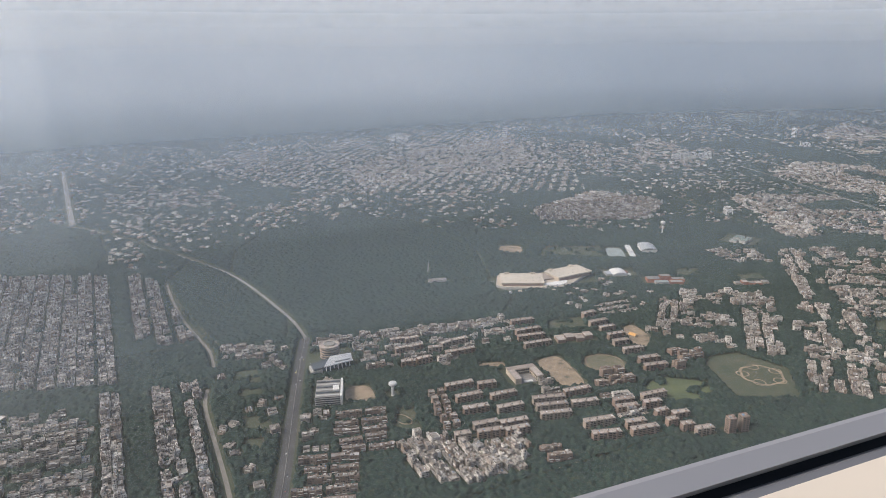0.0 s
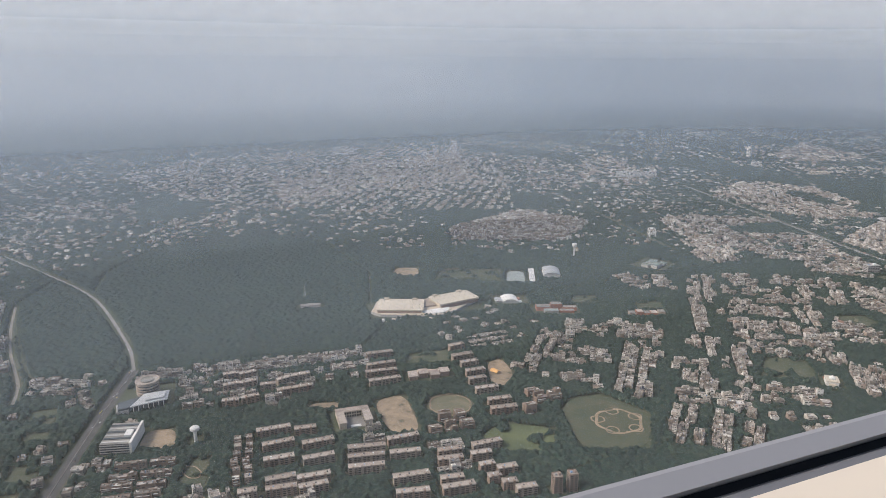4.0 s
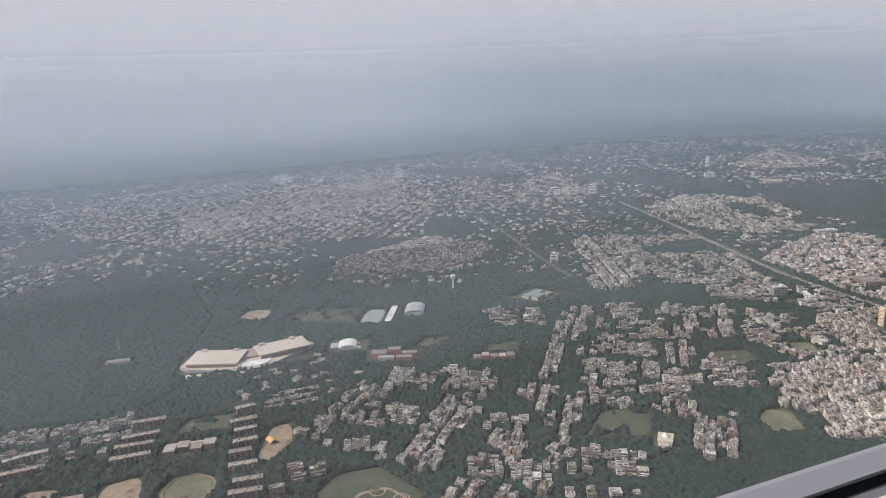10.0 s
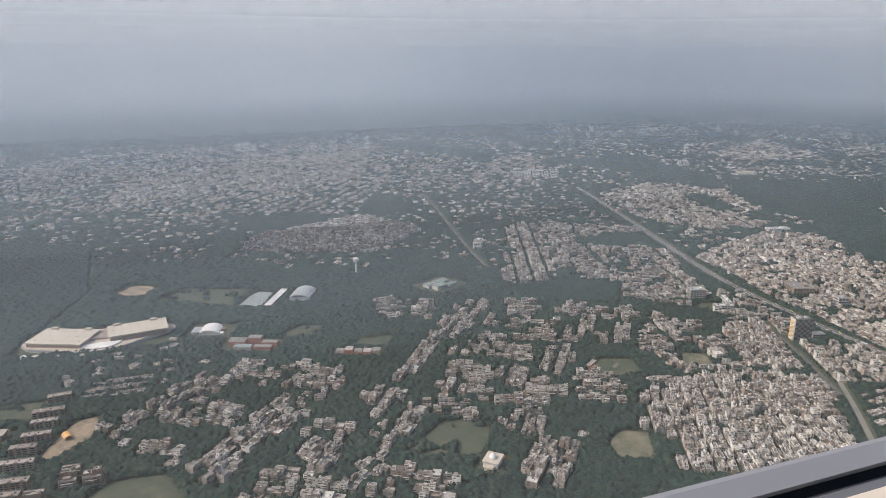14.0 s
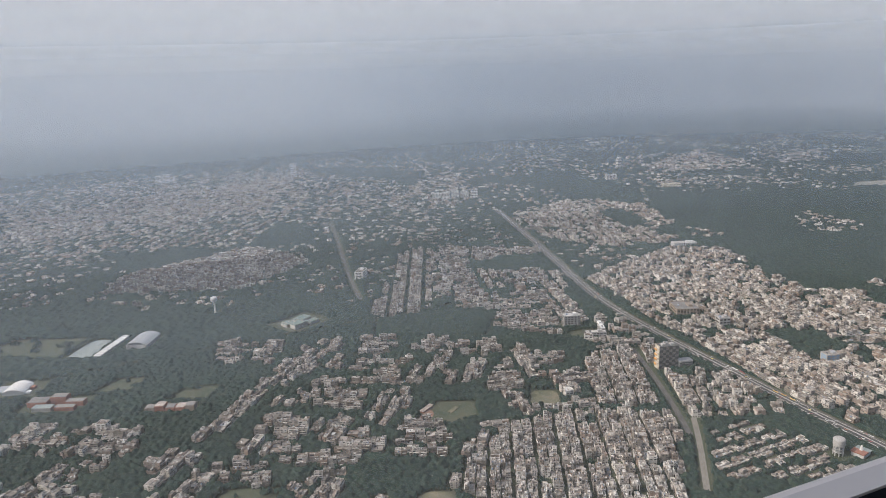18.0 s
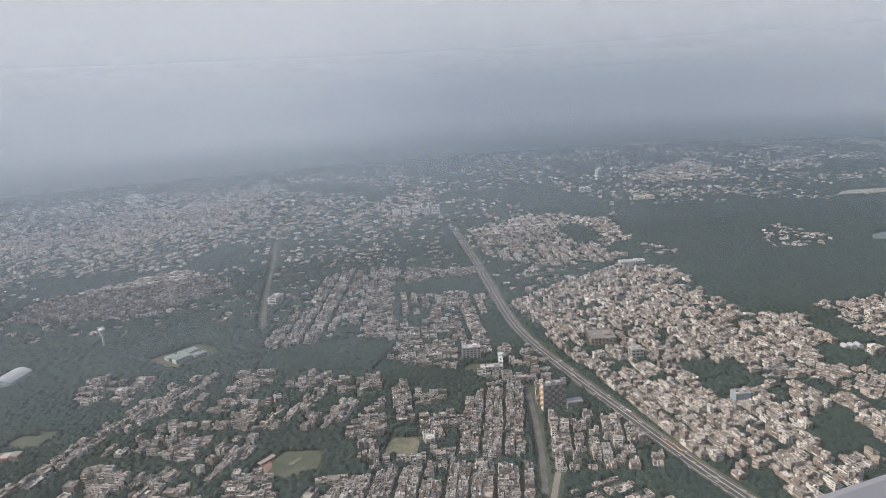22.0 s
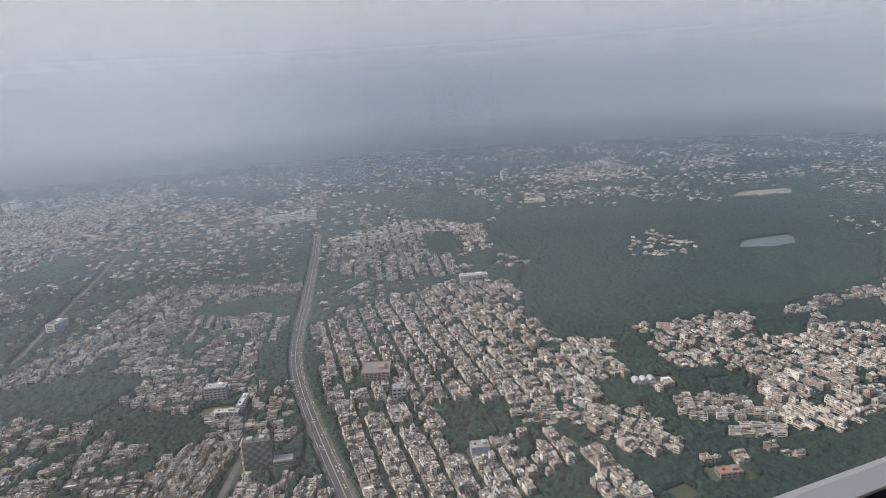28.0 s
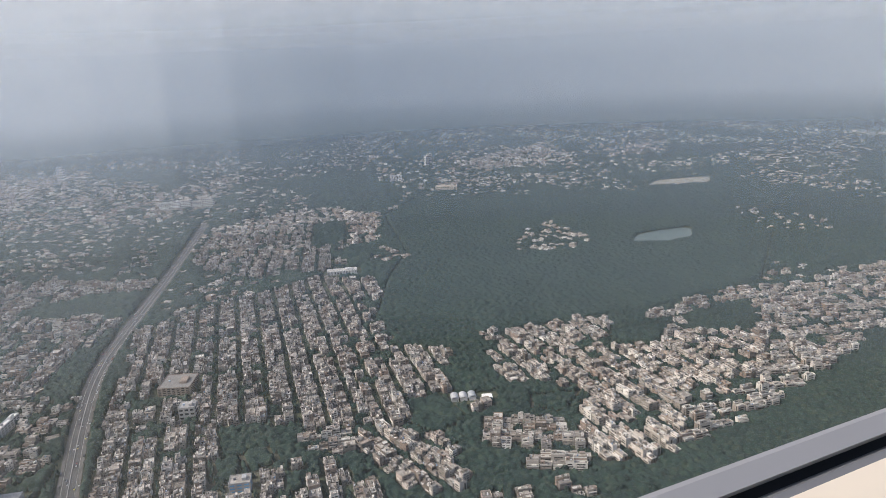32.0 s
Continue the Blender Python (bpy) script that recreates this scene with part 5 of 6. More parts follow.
# long white shed and the curved grandstand by the courts
shed = root("long_shed", 620, 719, 0, 60, "long white-roofed shed beside a sports court", "shed")
part("wall", boxes((-26, 26, -3, 3, -0.1, 2.8)), M["grey"], shed)
part("roof", boxes((-26.6, 26.6, -3.6, 3.6, 2.8, 3.2)), M["white"], shed)
for i in range(9):
    part("rooflight", boxes((-24 + i * 5.8, -22.8 + i * 5.8, -3.0, 3.0, 3.2, 3.3)), M["metal"], shed)
gs = root("curved_hall", 649, 717, 0, -28, "grey metal hall with a shallow curved roof", "hall")
part("curved_roof", arch_roof(22, 32, 3.2, 4.2, 0.5), M["metal"], gs)
part("wall", boxes((-10.4, 10.4, -15, 15, -0.1, 4.3)), M["white"], gs)
for i in range(6):
    part("roof_rib", boxes((-11.0, 11.0, -14.5 + i * 5.6, -14.1 + i * 5.6, 4.1, 4.6)), M["white"], gs)
for i in range(5):
    part("column", boxes((-9.5 + 4.6 * i, -8.7 + 4.6 * i, -16.2, -15.5, -0.1, 4.4)), M["white"], gs)

# round office tower and the white angular block beside it
rt = root("round_tower", 147, 579, 0, 0, "round grey office building with ring-shaped floors", "building")
part("core", lathe([(7.2, -0.1), (7.2, 13.2)], 32), M["otan"], rt)
for k in range(5):
    part("floor_ring", lathe([(9.0, 1.6 + 2.4 * k), (9.3, 1.7 + 2.4 * k), (9.3, 2.7 + 2.4 * k), (9.0, 2.8 + 2.4 * k)], 32), M["otan"], rt)
    part("window_ring", lathe([(8.5, 0.5 + 2.4 * k), (8.5, 1.6 + 2.4 * k)], 32), M["glass"], rt)
part("roof_ring", lathe([(9.6, 13.0), (9.8, 13.3), (9.7, 14.0), (8.9, 14.1), (8.8, 13.6), (5.2, 13.5)], 32), M["oslabroof"], rt)
part("roof_drum", lathe([(5.4, 13.4), (5.4, 14.5), (4.8, 14.6), (4.7, 13.9)], 24), M["dull"], rt)
ab = root("angular_block", 141, 556, 0, 8, "white angular office block with sloping roof blades", "building")
part("body", prism([(-19, -7), (16, -9), (21, 4), (4, 8), (-17, 5)], -0.1, 7.2), M["glass"], ab)
part("white_roof", prism([(-10, -8.6), (18, -10), (23, 5), (4, 9)], 7.2, 8.0), M["metal"], ab, "pale metal blade roof")
part("upper_blade", prism([(2, -6), (16, -7.5), (20, 2), (6, 5)], 8.0, 9.4), M["metal"], ab)
part("side_wing", prism([(-20, -7.6), (-11, -8.2), (-11, 4.5), (-18.4, 5.2)], -0.1, 5.6), M["grey"], ab)
for i in range(7):
    part("fin", boxes((-8 + 3.8 * i, -7.6 + 3.8 * i, -9.6 - 0.06 * i, -8.2, 0, 7.2)), M["white"], ab)

# stepped office with louvred bands
ob = root("louvred_office", 126, 505, 0, -18, "grey office block with pale louvre bands", "building")
part("body", boxes((-11, 9, -15, 15, -0.1, 8.4)), M["glass"], ob)
for k in range(4):
    part("louvre_band", boxes((-11.4, 9.2, -15.4, 15.2, 1.3 + 1.9 * k, 1.9 + 1.9 * k)), M["grey"], ob)
part("end_wall", boxes((9.3, 11.0, -15.6, 15.6, -0.1, 9.4)), M["white"], ob, "plain pale end wall")
part("roof_deck", boxes((-11.2, 9.2, -15.2, 15.0, 8.4, 8.6)), M["dull"], ob)
for k in range(6):
    part("roof_louvre", boxes((-10.8, 8.6, -13.6 + 4.7 * k, -11.6 + 4.7 * k, 8.6, 9.1)), M["glass"] if k % 2 else M["grey"], ob)
part("plant_room", boxes((3, 8, -6, 2, 8.6, 10.2), bevel=0.1), M["white"], ob)



def water_tower(x, y, h, r, label, shaft=1.2):
    t = root("water_tower", x, y, 0, 0, label, "water tower")
    part("shaft", lathe([(shaft * 1.2, -0.1), (shaft, 0.6), (shaft, h * 0.72)], 16), M["white"], t)
    part("bowl", lathe([(shaft, h * 0.66), (r * 0.96, h * 0.78), (r, h * 0.82), (r, h * 0.94), (r * 0.9, h * 0.965), (r * 0.3, h)], 24), M["white"], t)
    part("ring_ledge", lathe([(r * 1.05, h * 0.815), (r * 1.08, h * 0.83), (r * 1.05, h * 0.845)], 24), M["grey"], t)
    part("ladder", boxes((shaft, shaft + 0.12, -0.2, 0.2, 0, h * 0.7)), M["metal"], t)
    return t


water_tower(175, 485, 12.5, 3.4, "white mushroom-shaped water tower in a green park")
water_tower(726, 772, 21, 3.6, "tall pale water tower rising from the trees", 1.0)
wt = root("water_tank_tower", 1061, 258, 0, 0, "grey round water tank on a ring of pillars", "water tower")
part("tank", lathe([(3.4, 7.0), (3.8, 7.6), (3.8, 11.4), (3.2, 12.2), (0.8, 12.6)], 24), M["grey"], wt)
for i in range(8):
    a = 2 * math.pi * i / 8
    part("pillar", boxes((3.1 * math.cos(a) - 0.25, 3.1 * math.cos(a) + 0.25, 3.1 * math.sin(a) - 0.25, 3.1 * math.sin(a) + 0.25, -0.1, 7.2)), M["grey"], wt)
for z in (2.4, 4.8):
    part("ring_beam", lathe([(3.3, z), (3.4, z + 0.1), (3.4, z + 0.4), (3.3, z + 0.5)], 24), M["grey"], wt)
sp = root("spired_shrine", 1074, 251, 0, 10, "small shrine with red, white and teal sloping roofs", "shrine")
part("base", boxes((-5, 5, -4, 4, -0.1, 2.6), bevel=0.1), M["white"], sp)
part("red_roof", prism([(-5.4, -4.4), (0.2, -4.4), (0.2, 4.4), (-5.4, 4.4)], 2.6, 3.6), M["brick"], sp, "red roof")
part("teal_roof", prism([(0.6, -4.4), (5.4, -4.4), (5.4, 4.4), (0.6, 4.4)], 2.6, 3.2), M["court"], sp, "teal roof")
part("spire", lathe([(1.3, 3.4), (0.9, 5.0), (0.1, 7.4)], 12), M["white"], sp)

# U-shaped school with arcades, and the low schools
sc = root("courtyard_school", 292, 465, 0, -8, "pinkish U-shaped school round a paved court", "school")
for nm, q in (("back_wing", (-13, 13, 5.5, 11.5)), ("side_wing", (-13, -7.5, -11.5, 5.4)), ("side_wing", (7.5, 13, -11.5, 5.4))):
    wing = part(nm, boxes((*q, -0.1, 5.2), bevel=0.06), M["tan"], sc)
    part("roof", boxes((q[0] - 0.4, q[1] + 0.4, q[2] - 0.4, q[3] + 0.4, 5.2, 5.6)), M["oslabroof"], wing)
for i in range(7):
    for z in (0.4, 2.9):
        part("arcade_opening", boxes((-6.6 + 2.0 * i, -5.2 + 2.0 * i, 5.35, 5.55, z, z + 1.7)), M["owindow"], sc)
for i in range(6):
    for u in (-7.5, 7.5):
        for z in (0.4, 2.9):
            part("arcade_opening", boxes((u - 0.1, u + 0.1, -10.5 + 2.5 * i, -9.0 + 2.5 * i, z, z + 1.7)), M["owindow"], sc)
part("court_floor", boxes((-7.4, 7.4, -11.5, 5.3, -0.1, 0.2)), M["dull"], sc)
part("stage", boxes((-4, 4, -11, -8, 0.2, 0.9)), M["white"], sc)
ls = root("low_school", 378, 510, 0, -14, "low white school with red-trimmed roofs", "school")
for i in range(4):
    w = part("wing", boxes((-19 + 9.7 * i, -11 + 9.7 * i, -5 + 3 * (i % 2), 5 + 2 * (i % 2), -0.1, 3.6 + 0.8 * (i % 2)), bevel=0.05), M["obrown"], ls)
    part("roof", boxes((-19.3 + 9.7 * i, -10.7 + 9.7 * i, -5.3 + 3 * (i % 2), 5.3 + 2 * (i % 2), 3.6 + 0.8 * (i % 2), 4.0 + 0.8 * (i % 2))), M["oslabroof"], w)
part("spine", boxes((-18.5, 18.5, 5.2, 8.4, -0.1, 3.0)), M["tan"], ls)

# tall slab tower with chequered end panels
stand = root("low_stand", 845, 448, 0, 32, "low pale-roofed stand beside the cricket green", "shed")
part("wall", boxes((-6.5, 6.5, -1.4, 1.4, -0.1, 1.6)), M["brick"], stand)
part("roof", boxes((-7.0, 7.0, -1.9, 1.9, 1.6, 1.85)), M["oslabroof"], stand)
for k in range(5):
    part("post", boxes((-6.4 + 3.1 * k, -6.2 + 3.1 * k, -1.8, -1.6, -0.1, 1.6)), M["metal"], stand)
tt = root("tower_block", 1061, 418, 0, -16, "tall grey slab tower with chequered front and orange-cream end", "tower")
part("body", boxes((-9, 9, -3.6, 3.6, -0.1, 21), bevel=0.08), M["dark"], tt)
for i in range(6):
    for k in range(8):
        if (i + k) % 2:
            part("front_panel", boxes((-8.6 + 2.9 * i, -5.9 + 2.9 * i, -3.85, -3.55, 1.2 + 2.4 * k, 3.3 + 2.4 * k)), M["dull"], tt)
for k in range(9):
    part("end_balcony", boxes((-10.3, -8.95, -3.6 + 3.7 * (k % 2), -0.1 + 3.7 * (k % 2), 0.9 + 2.2 * k, 2.3 + 2.2 * k)), M["orange"] if k % 2 else M["cream"], tt)
part("end_wall", boxes((-9.4, -8.9, -3.8, 3.8, -0.1, 21.4)), M["cream"], tt)
for u in (-6, 2):
    part("roof_room", boxes((u, u + 3.4, -2, 2, 21.0, 22.6), bevel=0.1), M["grey"], tt)
part("low_wing", boxes((9.2, 22, -5, 2, -0.1, 6.5), bevel=0.08), M["grey"], tt)
for k in range(3):
    part("wing_louvre", boxes((9.6, 21.6, -5.3, -4.95, 0.8 + 1.7 * k, 1.9 + 1.7 * k)), M["dark"], tt)

for tower_x, tower_y in ((385, 320), (396, 318)):
    office("tower_flats", "reddish-brown high-rise flats beside the park", tower_x, tower_y, -14, 6, 6, 13, 8, "obrown", "oslabroof", None, "apartment block")
office("office_block", "grey office block with a white roof band", 1050, 544, -20, 17, 10, 11, 5, "grey", "grey", "white")
office("college_block", "low grey college block with pale terrace", 1052, 506, -25, 20, 7, 5, 3, "grey", "oroof")
office("white_screen_block", "narrow white-fronted block beside a lawn", 1066, 516, 65, 22, 4, 6.5, 4, "white", "white")
office("institute", "long white institute at the edge of the wood", 1382, 730, -18, 34, 12, 4, 3, "white", "grey")
office("round_school", "pale school with banded windows in the colony", 1178, 518, -24, 24, 24, 6, 4, "otan", "dull")
office("dark_block", "dull brown windowless commercial block", 1179, 467, -20, 11, 10, 9, 3, "grey", "grey")
office("blue_fronted_block", "grey block with pale blue glazed front", 1194, 361, -18, 12, 9, 6, 3, "grey", "oroof", "metal", "building", "blue")
office("white_block", "white commercial block near the wide road", 916, 822, 55, 22, 11, 10, 5, "white", "oroof")
office("cream_hall", "cream hall at the far edge of the wood", 1718, 1115, -30, 40, 16, 9, 3, "cream", "tan")
office("red_complex", "dull red-roofed compound block in a scrubby park", 1310, 262, -20, 14, 8, 3.4, 2, "dull", "brick")
for i, (dx, hh) in enumerate(((-42, 11), (-22, 13), (-2, 15), (18, 12), (38, 17))):
    c, s = math.cos(radians(-27)), math.sin(radians(-27))
    office("apartment_slab", "white hazy apartment slab far off", 1280 + c * dx, 1280 + s * dx, -27, 17, 11, hh, 5, "white", "oroof", None, "apartment block")
for x, y, w, d, h, t in ((728, 1944, 16, 14, 19, -30), (748, 1934, 18, 14, 23, -30), (764, 1922, 12, 12, 17, -30), (1064, 1847, 15, 14, 34, -20), (1827, 1425, 9, 9, 24, 0), (1842, 1440, 9, 9, 26, 0), (1686, 1278, 24, 12, 12, -20)):
    office("far_tower", "pale tower block in the haze", x, y, t, w, d, h, 6, "white", "oroof", None, "tower")

# brick campus, brick school, green-roofed institute, shrine
bc = root("brick_campus", 578, 603, 0, -25, "red-brick campus buildings among trees", "college")
for q, h, mt in (((-22, -6, -3, 8), 4.5, "brick"), ((-5, 8, 2, 10), 6.5, "brick"), ((9, 24, -2, 5), 4.0, "brick"), ((-14, 2, -11, -4), 3.4, "grey"), ((4, 20, -10, -4), 3.2, "brick")):
    w = part("wing", boxes((*q, -0.1, h), bevel=0.06), M["brick" if mt == "brick" else "grey"], bc)
    part("roof", boxes((q[0] + 0.3, q[1] - 0.3, q[2] + 0.3, q[3] - 0.3, h, h + 0.2)), M["court"] if mt == "grey" else M["dull"], w)
bs = root("brick_school", 664, 549, 0, -25, "white and red-brick school wings in a row", "school")
for i in range(5):
    w = part("wing", boxes((-20 + 8.2 * i, -12.6 + 8.2 * i, -4, 3.5 + (i % 2), -0.1, 3.2 + 1.4 * (i % 3 == 1)), bevel=0.05), M["brick"] if 0 < i < 4 else M["otan"], bs)
    part("roof", boxes((-20 + 8.2 * i + 0.3, -12.9 + 8.2 * i, -3.7, 3.2 + (i % 2), 3.2 + 1.4 * (i % 3 == 1), 3.5 + 1.4 * (i % 3 == 1))), M["oslabroof"] if i % 2 else M["dull"], w)
gi = root("green_roofed_institute", 803, 693, 0, 25, "institute with pale green roofs in dense trees", "college")
gi.scale = (0.75, 0.75, 0.9)
for q, h in (((-20, 2, -16, -4), 5), ((-4, 20, -3, 12), 4.4), ((-22, -8, 0, 14), 3.6), ((6, 22, -18, -8), 3.2)):
    w = part("wing", boxes((*q, -0.1, h), bevel=0.06), M["grey"], gi)
    part("roof", boxes((q[0] - 0.3, q[1] + 0.3, q[2] - 0.3, q[3] + 0.3, h, h + 0.4)), M["greenroof"], w)
    part("rooflight", boxes((q[0] + 2, q[0] + 3, q[2] + 1, q[3] - 1, h + 0.4, h + 0.9), (q[1] - 4, q[1] - 2.6, q[2] + 1, q[3] - 1, h + 0.4, h + 0.8)), M["dull"], w)
shrine = root("pink_shrine", 698, 348, 0, 45, "white and pink shrine at the end of a house row", "shrine")
part("hall", boxes((-6, 6, -5, 5, -0.1, 4.2), bevel=0.1), M["white"], shrine)
part("roof", boxes((-6.5, 6.5, -5.5, 5.5, 4.2, 4.7)), M["cream"], shrine)
part("dome", lathe([(2.4, 4.6), (2.7, 5.4), (2.0, 6.6), (0.8, 7.4), (0.1, 8.2)], 18), M["white"], shrine)
part("forecourt", boxes((6.4, 12, -5, 5, -0.1, 0.6)), M["brick"], shrine)
part("porch", boxes((-9.5, -6.4, -3, 3, -0.1, 2.6)), M["tan"], shrine)
mq = root("marquee", 436, 492, 0, 20, "orange-red marquee on bare sandy ground", "tent")
part("canopy", arch_roof(6, 8, 1.6, 1.8, 0.15), M["orange"], mq)
for a in (-2.8, 2.8):
    for b in (-3.6, 3.6):
        part("pole", boxes((a - 0.08, a + 0.08, b - 0.08, b + 0.08, -0.1, 1.9)), M["metal"], mq)
tent = root("white_pavilion", 1358, 386, 0, -20, "row of pale pavilion roofs beside trees", "pavilion")
for i in range(3):
    part("canopy", arch_roof(5.5, 8, 1.5, 2.4, 0.2), M["metal"], tent).location = (-10 + 6.2 * i, 0, 0)
    part("wall", boxes((-12.5 + 6.2 * i, -7.6 + 6.2 * i, -3.8, 3.8, -0.1, 2.5)), M["white"], tent)
part("side_hall", boxes((9, 16, -8, -2, -0.1, 3.4), bevel=0.1), M["white"], tent)
fs = root("forest_station", 326, 727, 0, -12, "pale low station building inside the wood", "building")
part("wall", boxes((-11, 11, -3.5, 3.5, -0.1, 3.2), bevel=0.06), M["grey"], fs)
part("roof", boxes((-11.4, 11.4, -3.9, 3.9, 3.2, 3.6)), M["dull"], fs)
part("yard", boxes((-13, 13, -9, -4, -0.1, 0.25)), M["grey"], fs)
mast = root("lattice_mast", 327, 757, 0, 0, "thin grey lattice mast above the wood", "mast")
for a, b in ((-1, -1), (1, -1), (1, 1), (-1, 1)):
    leg = bmesh.new()
    vs = [leg.verts.new((a * k + dx, b * k + dy, z)) for k, z in ((1.3, -0.1), (0.25, 17)) for dx, dy in ((-0.12, -0.12), (0.12, -0.12), (0.12, 0.12), (-0.12, 0.12))]
    for f in ((0, 1, 5, 4), (1, 2, 6, 5), (2, 3, 7, 6), (3, 0, 4, 7), (4, 5, 6, 7)):
        leg.faces.new([vs[i] for i in f])
    part("leg", leg, M["dull"], mast)
for z in range(3, 17, 3):
    k = 1.3 - 1.05 * z / 17
    part("brace", boxes((-k, k, -k - 0.06, -k + 0.06, z, z + 0.14), (-k, k, k - 0.06, k + 0.06, z, z + 0.14), (-k - 0.06, -k + 0.06, -k, k, z, z + 0.14), (k - 0.06, k + 0.06, -k, k, z, z + 0.14)), M["dull"], mast)


# ring path, running track, cricket strip
def ring_path(cx, cy, rx, ry, width, turn, look_of, label, wave=0.03):
    global layer
    layer += 0.012
    bm = bmesh.new()
    c, s = math.cos(radians(turn)), math.sin(radians(turn))
    rows_in, rows_out = [], []
    for i in range(40):
        a = 2 * math.pi * i / 40
        k = 1 + wave * math.sin(6 * a + cx)
        for lst, w in ((rows_in, -width / 2), (rows_out, width / 2)):
            u, v = (rx + w) * k * math.cos(a), (ry + w) * k * math.sin(a)
            lst.append(bm.verts.new((cx + c * u - s * v, cy + s * u + c * v, layer + 0.3)))
    for i in range(40):
        j = (i + 1) % 40
        bm.faces.new((rows_in[i], rows_out[i], rows_out[j], rows_in[j]))
    tagged(part("path", bm, M[look_of]), label, "path", kind="structure")


ring_path(482, 375, 18.5, 17.5, 2.4, 20, "sandf", "sandy petal-edged ring path in a green park", 0.045)
for a in range(0, 360, 72):
    ring_path(482 + 16.5 * math.cos(radians(a)), 375 + 15.5 * math.sin(radians(a)), 5.2, 5.0, 1.2, a, "sandf", "small sandy loop beside the ring path")
ring_path(372, 455, 17, 17.5, 1.3, 0, "sandf", "pale running track round a dry pitch")
ring_path(168, 444, 5, 9, 1.0, 20, "sandf", "winding garden path")
ring_path(512, 728, 36, 7.5, 1.2, -20, "pale", "pale running track behind the hall")
layer += 0.02
tagged(part("pitch_strip", prism(local_quad(863, 437, 30, 11, 4), 0, layer + 0.3), M["dryf"]), "worn pale cricket strip on the green", "pitch", kind="structure")


# ---- traffic ----
def make_car(length, height):
    car = root("car", 0, 0, -60, 0, "small car on the road", "car", "traffic")
    part("body", boxes((-length / 2, length / 2, -0.42, 0.42, 0.12, 0.12 + height * 0.5), bevel=0.06), M["car"], car)
    part("cabin", boxes((-length * 0.3, length * 0.25, -0.38, 0.38, 0.12 + height * 0.5, 0.1 + height), bevel=0.08), M["glass"], car)
    part("wheels", boxes(*((a * length - 0.15, a * length + 0.15, b - 0.05, b + 0.05, 0.0, 0.3) for a in (-0.32, 0.32) for b in (-0.4, 0.4)), bevel=0.05), M["dark"], car)
    return car


car_models = [make_car(2.1, 0.75), make_car(2.4, 0.9), make_car(4.6, 1.5)]
jr = random.Random(5)
for line, lanes, count in ((LINES["highway"], (-3.2, -2.1, -1.0, 1.0, 2.1, 3.2), 90), (LINES["main_road"], (-2.4, -0.9, 0.9, 2.4), 26), (LINES["highway"], (-5.6, -4.9, 5.0, 5.8), 110), (LINES["forest_road"], (-1.4, 1.4), 10)):
    for _ in range(count):
        i = jr.randrange(len(line) - 1)
        (ax, ay), (bx, by) = line[i], line[i + 1]
        if math.hypot(bx - ax, by - ay) < 0.5:
            continue
        k, lane = jr.random(), jr.choice(lanes)
        d = math.hypot(bx - ax, by - ay)
        x, y = ax + (bx - ax) * k - (by - ay) / d * lane, ay + (by - ay) * k + (bx - ax) / d * lane
        turn = math.degrees(math.atan2(by - ay, bx - ax))
        model = car_models[jr.choices((0, 1, 2), (6, 5, 1))[0]]
        m = pose(x, y, LINE_TOP + (0.05 if abs(lane) > 4 else 0), 0, 0, turn + (180 if lane < 0 else 0))
        copy_thing(model, m)
for model in car_models:
    for o in (*model.children_recursive, model):
        bpy.data.objects.remove(o)

# road markings and the planted median of the highway
for nm, offset_m, w, look_of, lift, lab in (("median", 0.0, 0.35, "grey", 0.3, "narrow grey concrete median"), ("edge_line", 3.8, 0.1, "line", 0.02, "white edge line"), ("edge_line", -3.8, 0.1, "line", 0.02, "white edge line"),
                                           ("footway", 5.4, 2.4, "lane", 0.05, "worn grey parking strip along the highway"), ("footway", -5.2, 2.2, "lane", 0.05, "worn grey service strip along the highway")):
    pts = LINES["highway"]
    off = []
    for i, (x, y) in enumerate(pts):
        (ax, ay), (bx, by) = pts[max(i - 1, 0)], pts[min(i + 1, len(pts) - 1)]
        d = math.hypot(bx - ax, by - ay) or 1
        off.append((x - (by - ay) / d * offset_m, y + (bx - ax) / d * offset_m))
    bm, _ = sweep(off, w, 0.0, LINE_TOP + lift)
    tagged(part(nm, bm, M[look_of]), lab, "road marking" if nm == "edge_line" else nm, kind="structure")
bm, _ = sweep(LINES["main_road"], 0.35, 0.0, LINE_TOP + 0.2)
tagged(part("median", bm, M["pale"]), "low pale concrete median", "median", kind="structure")


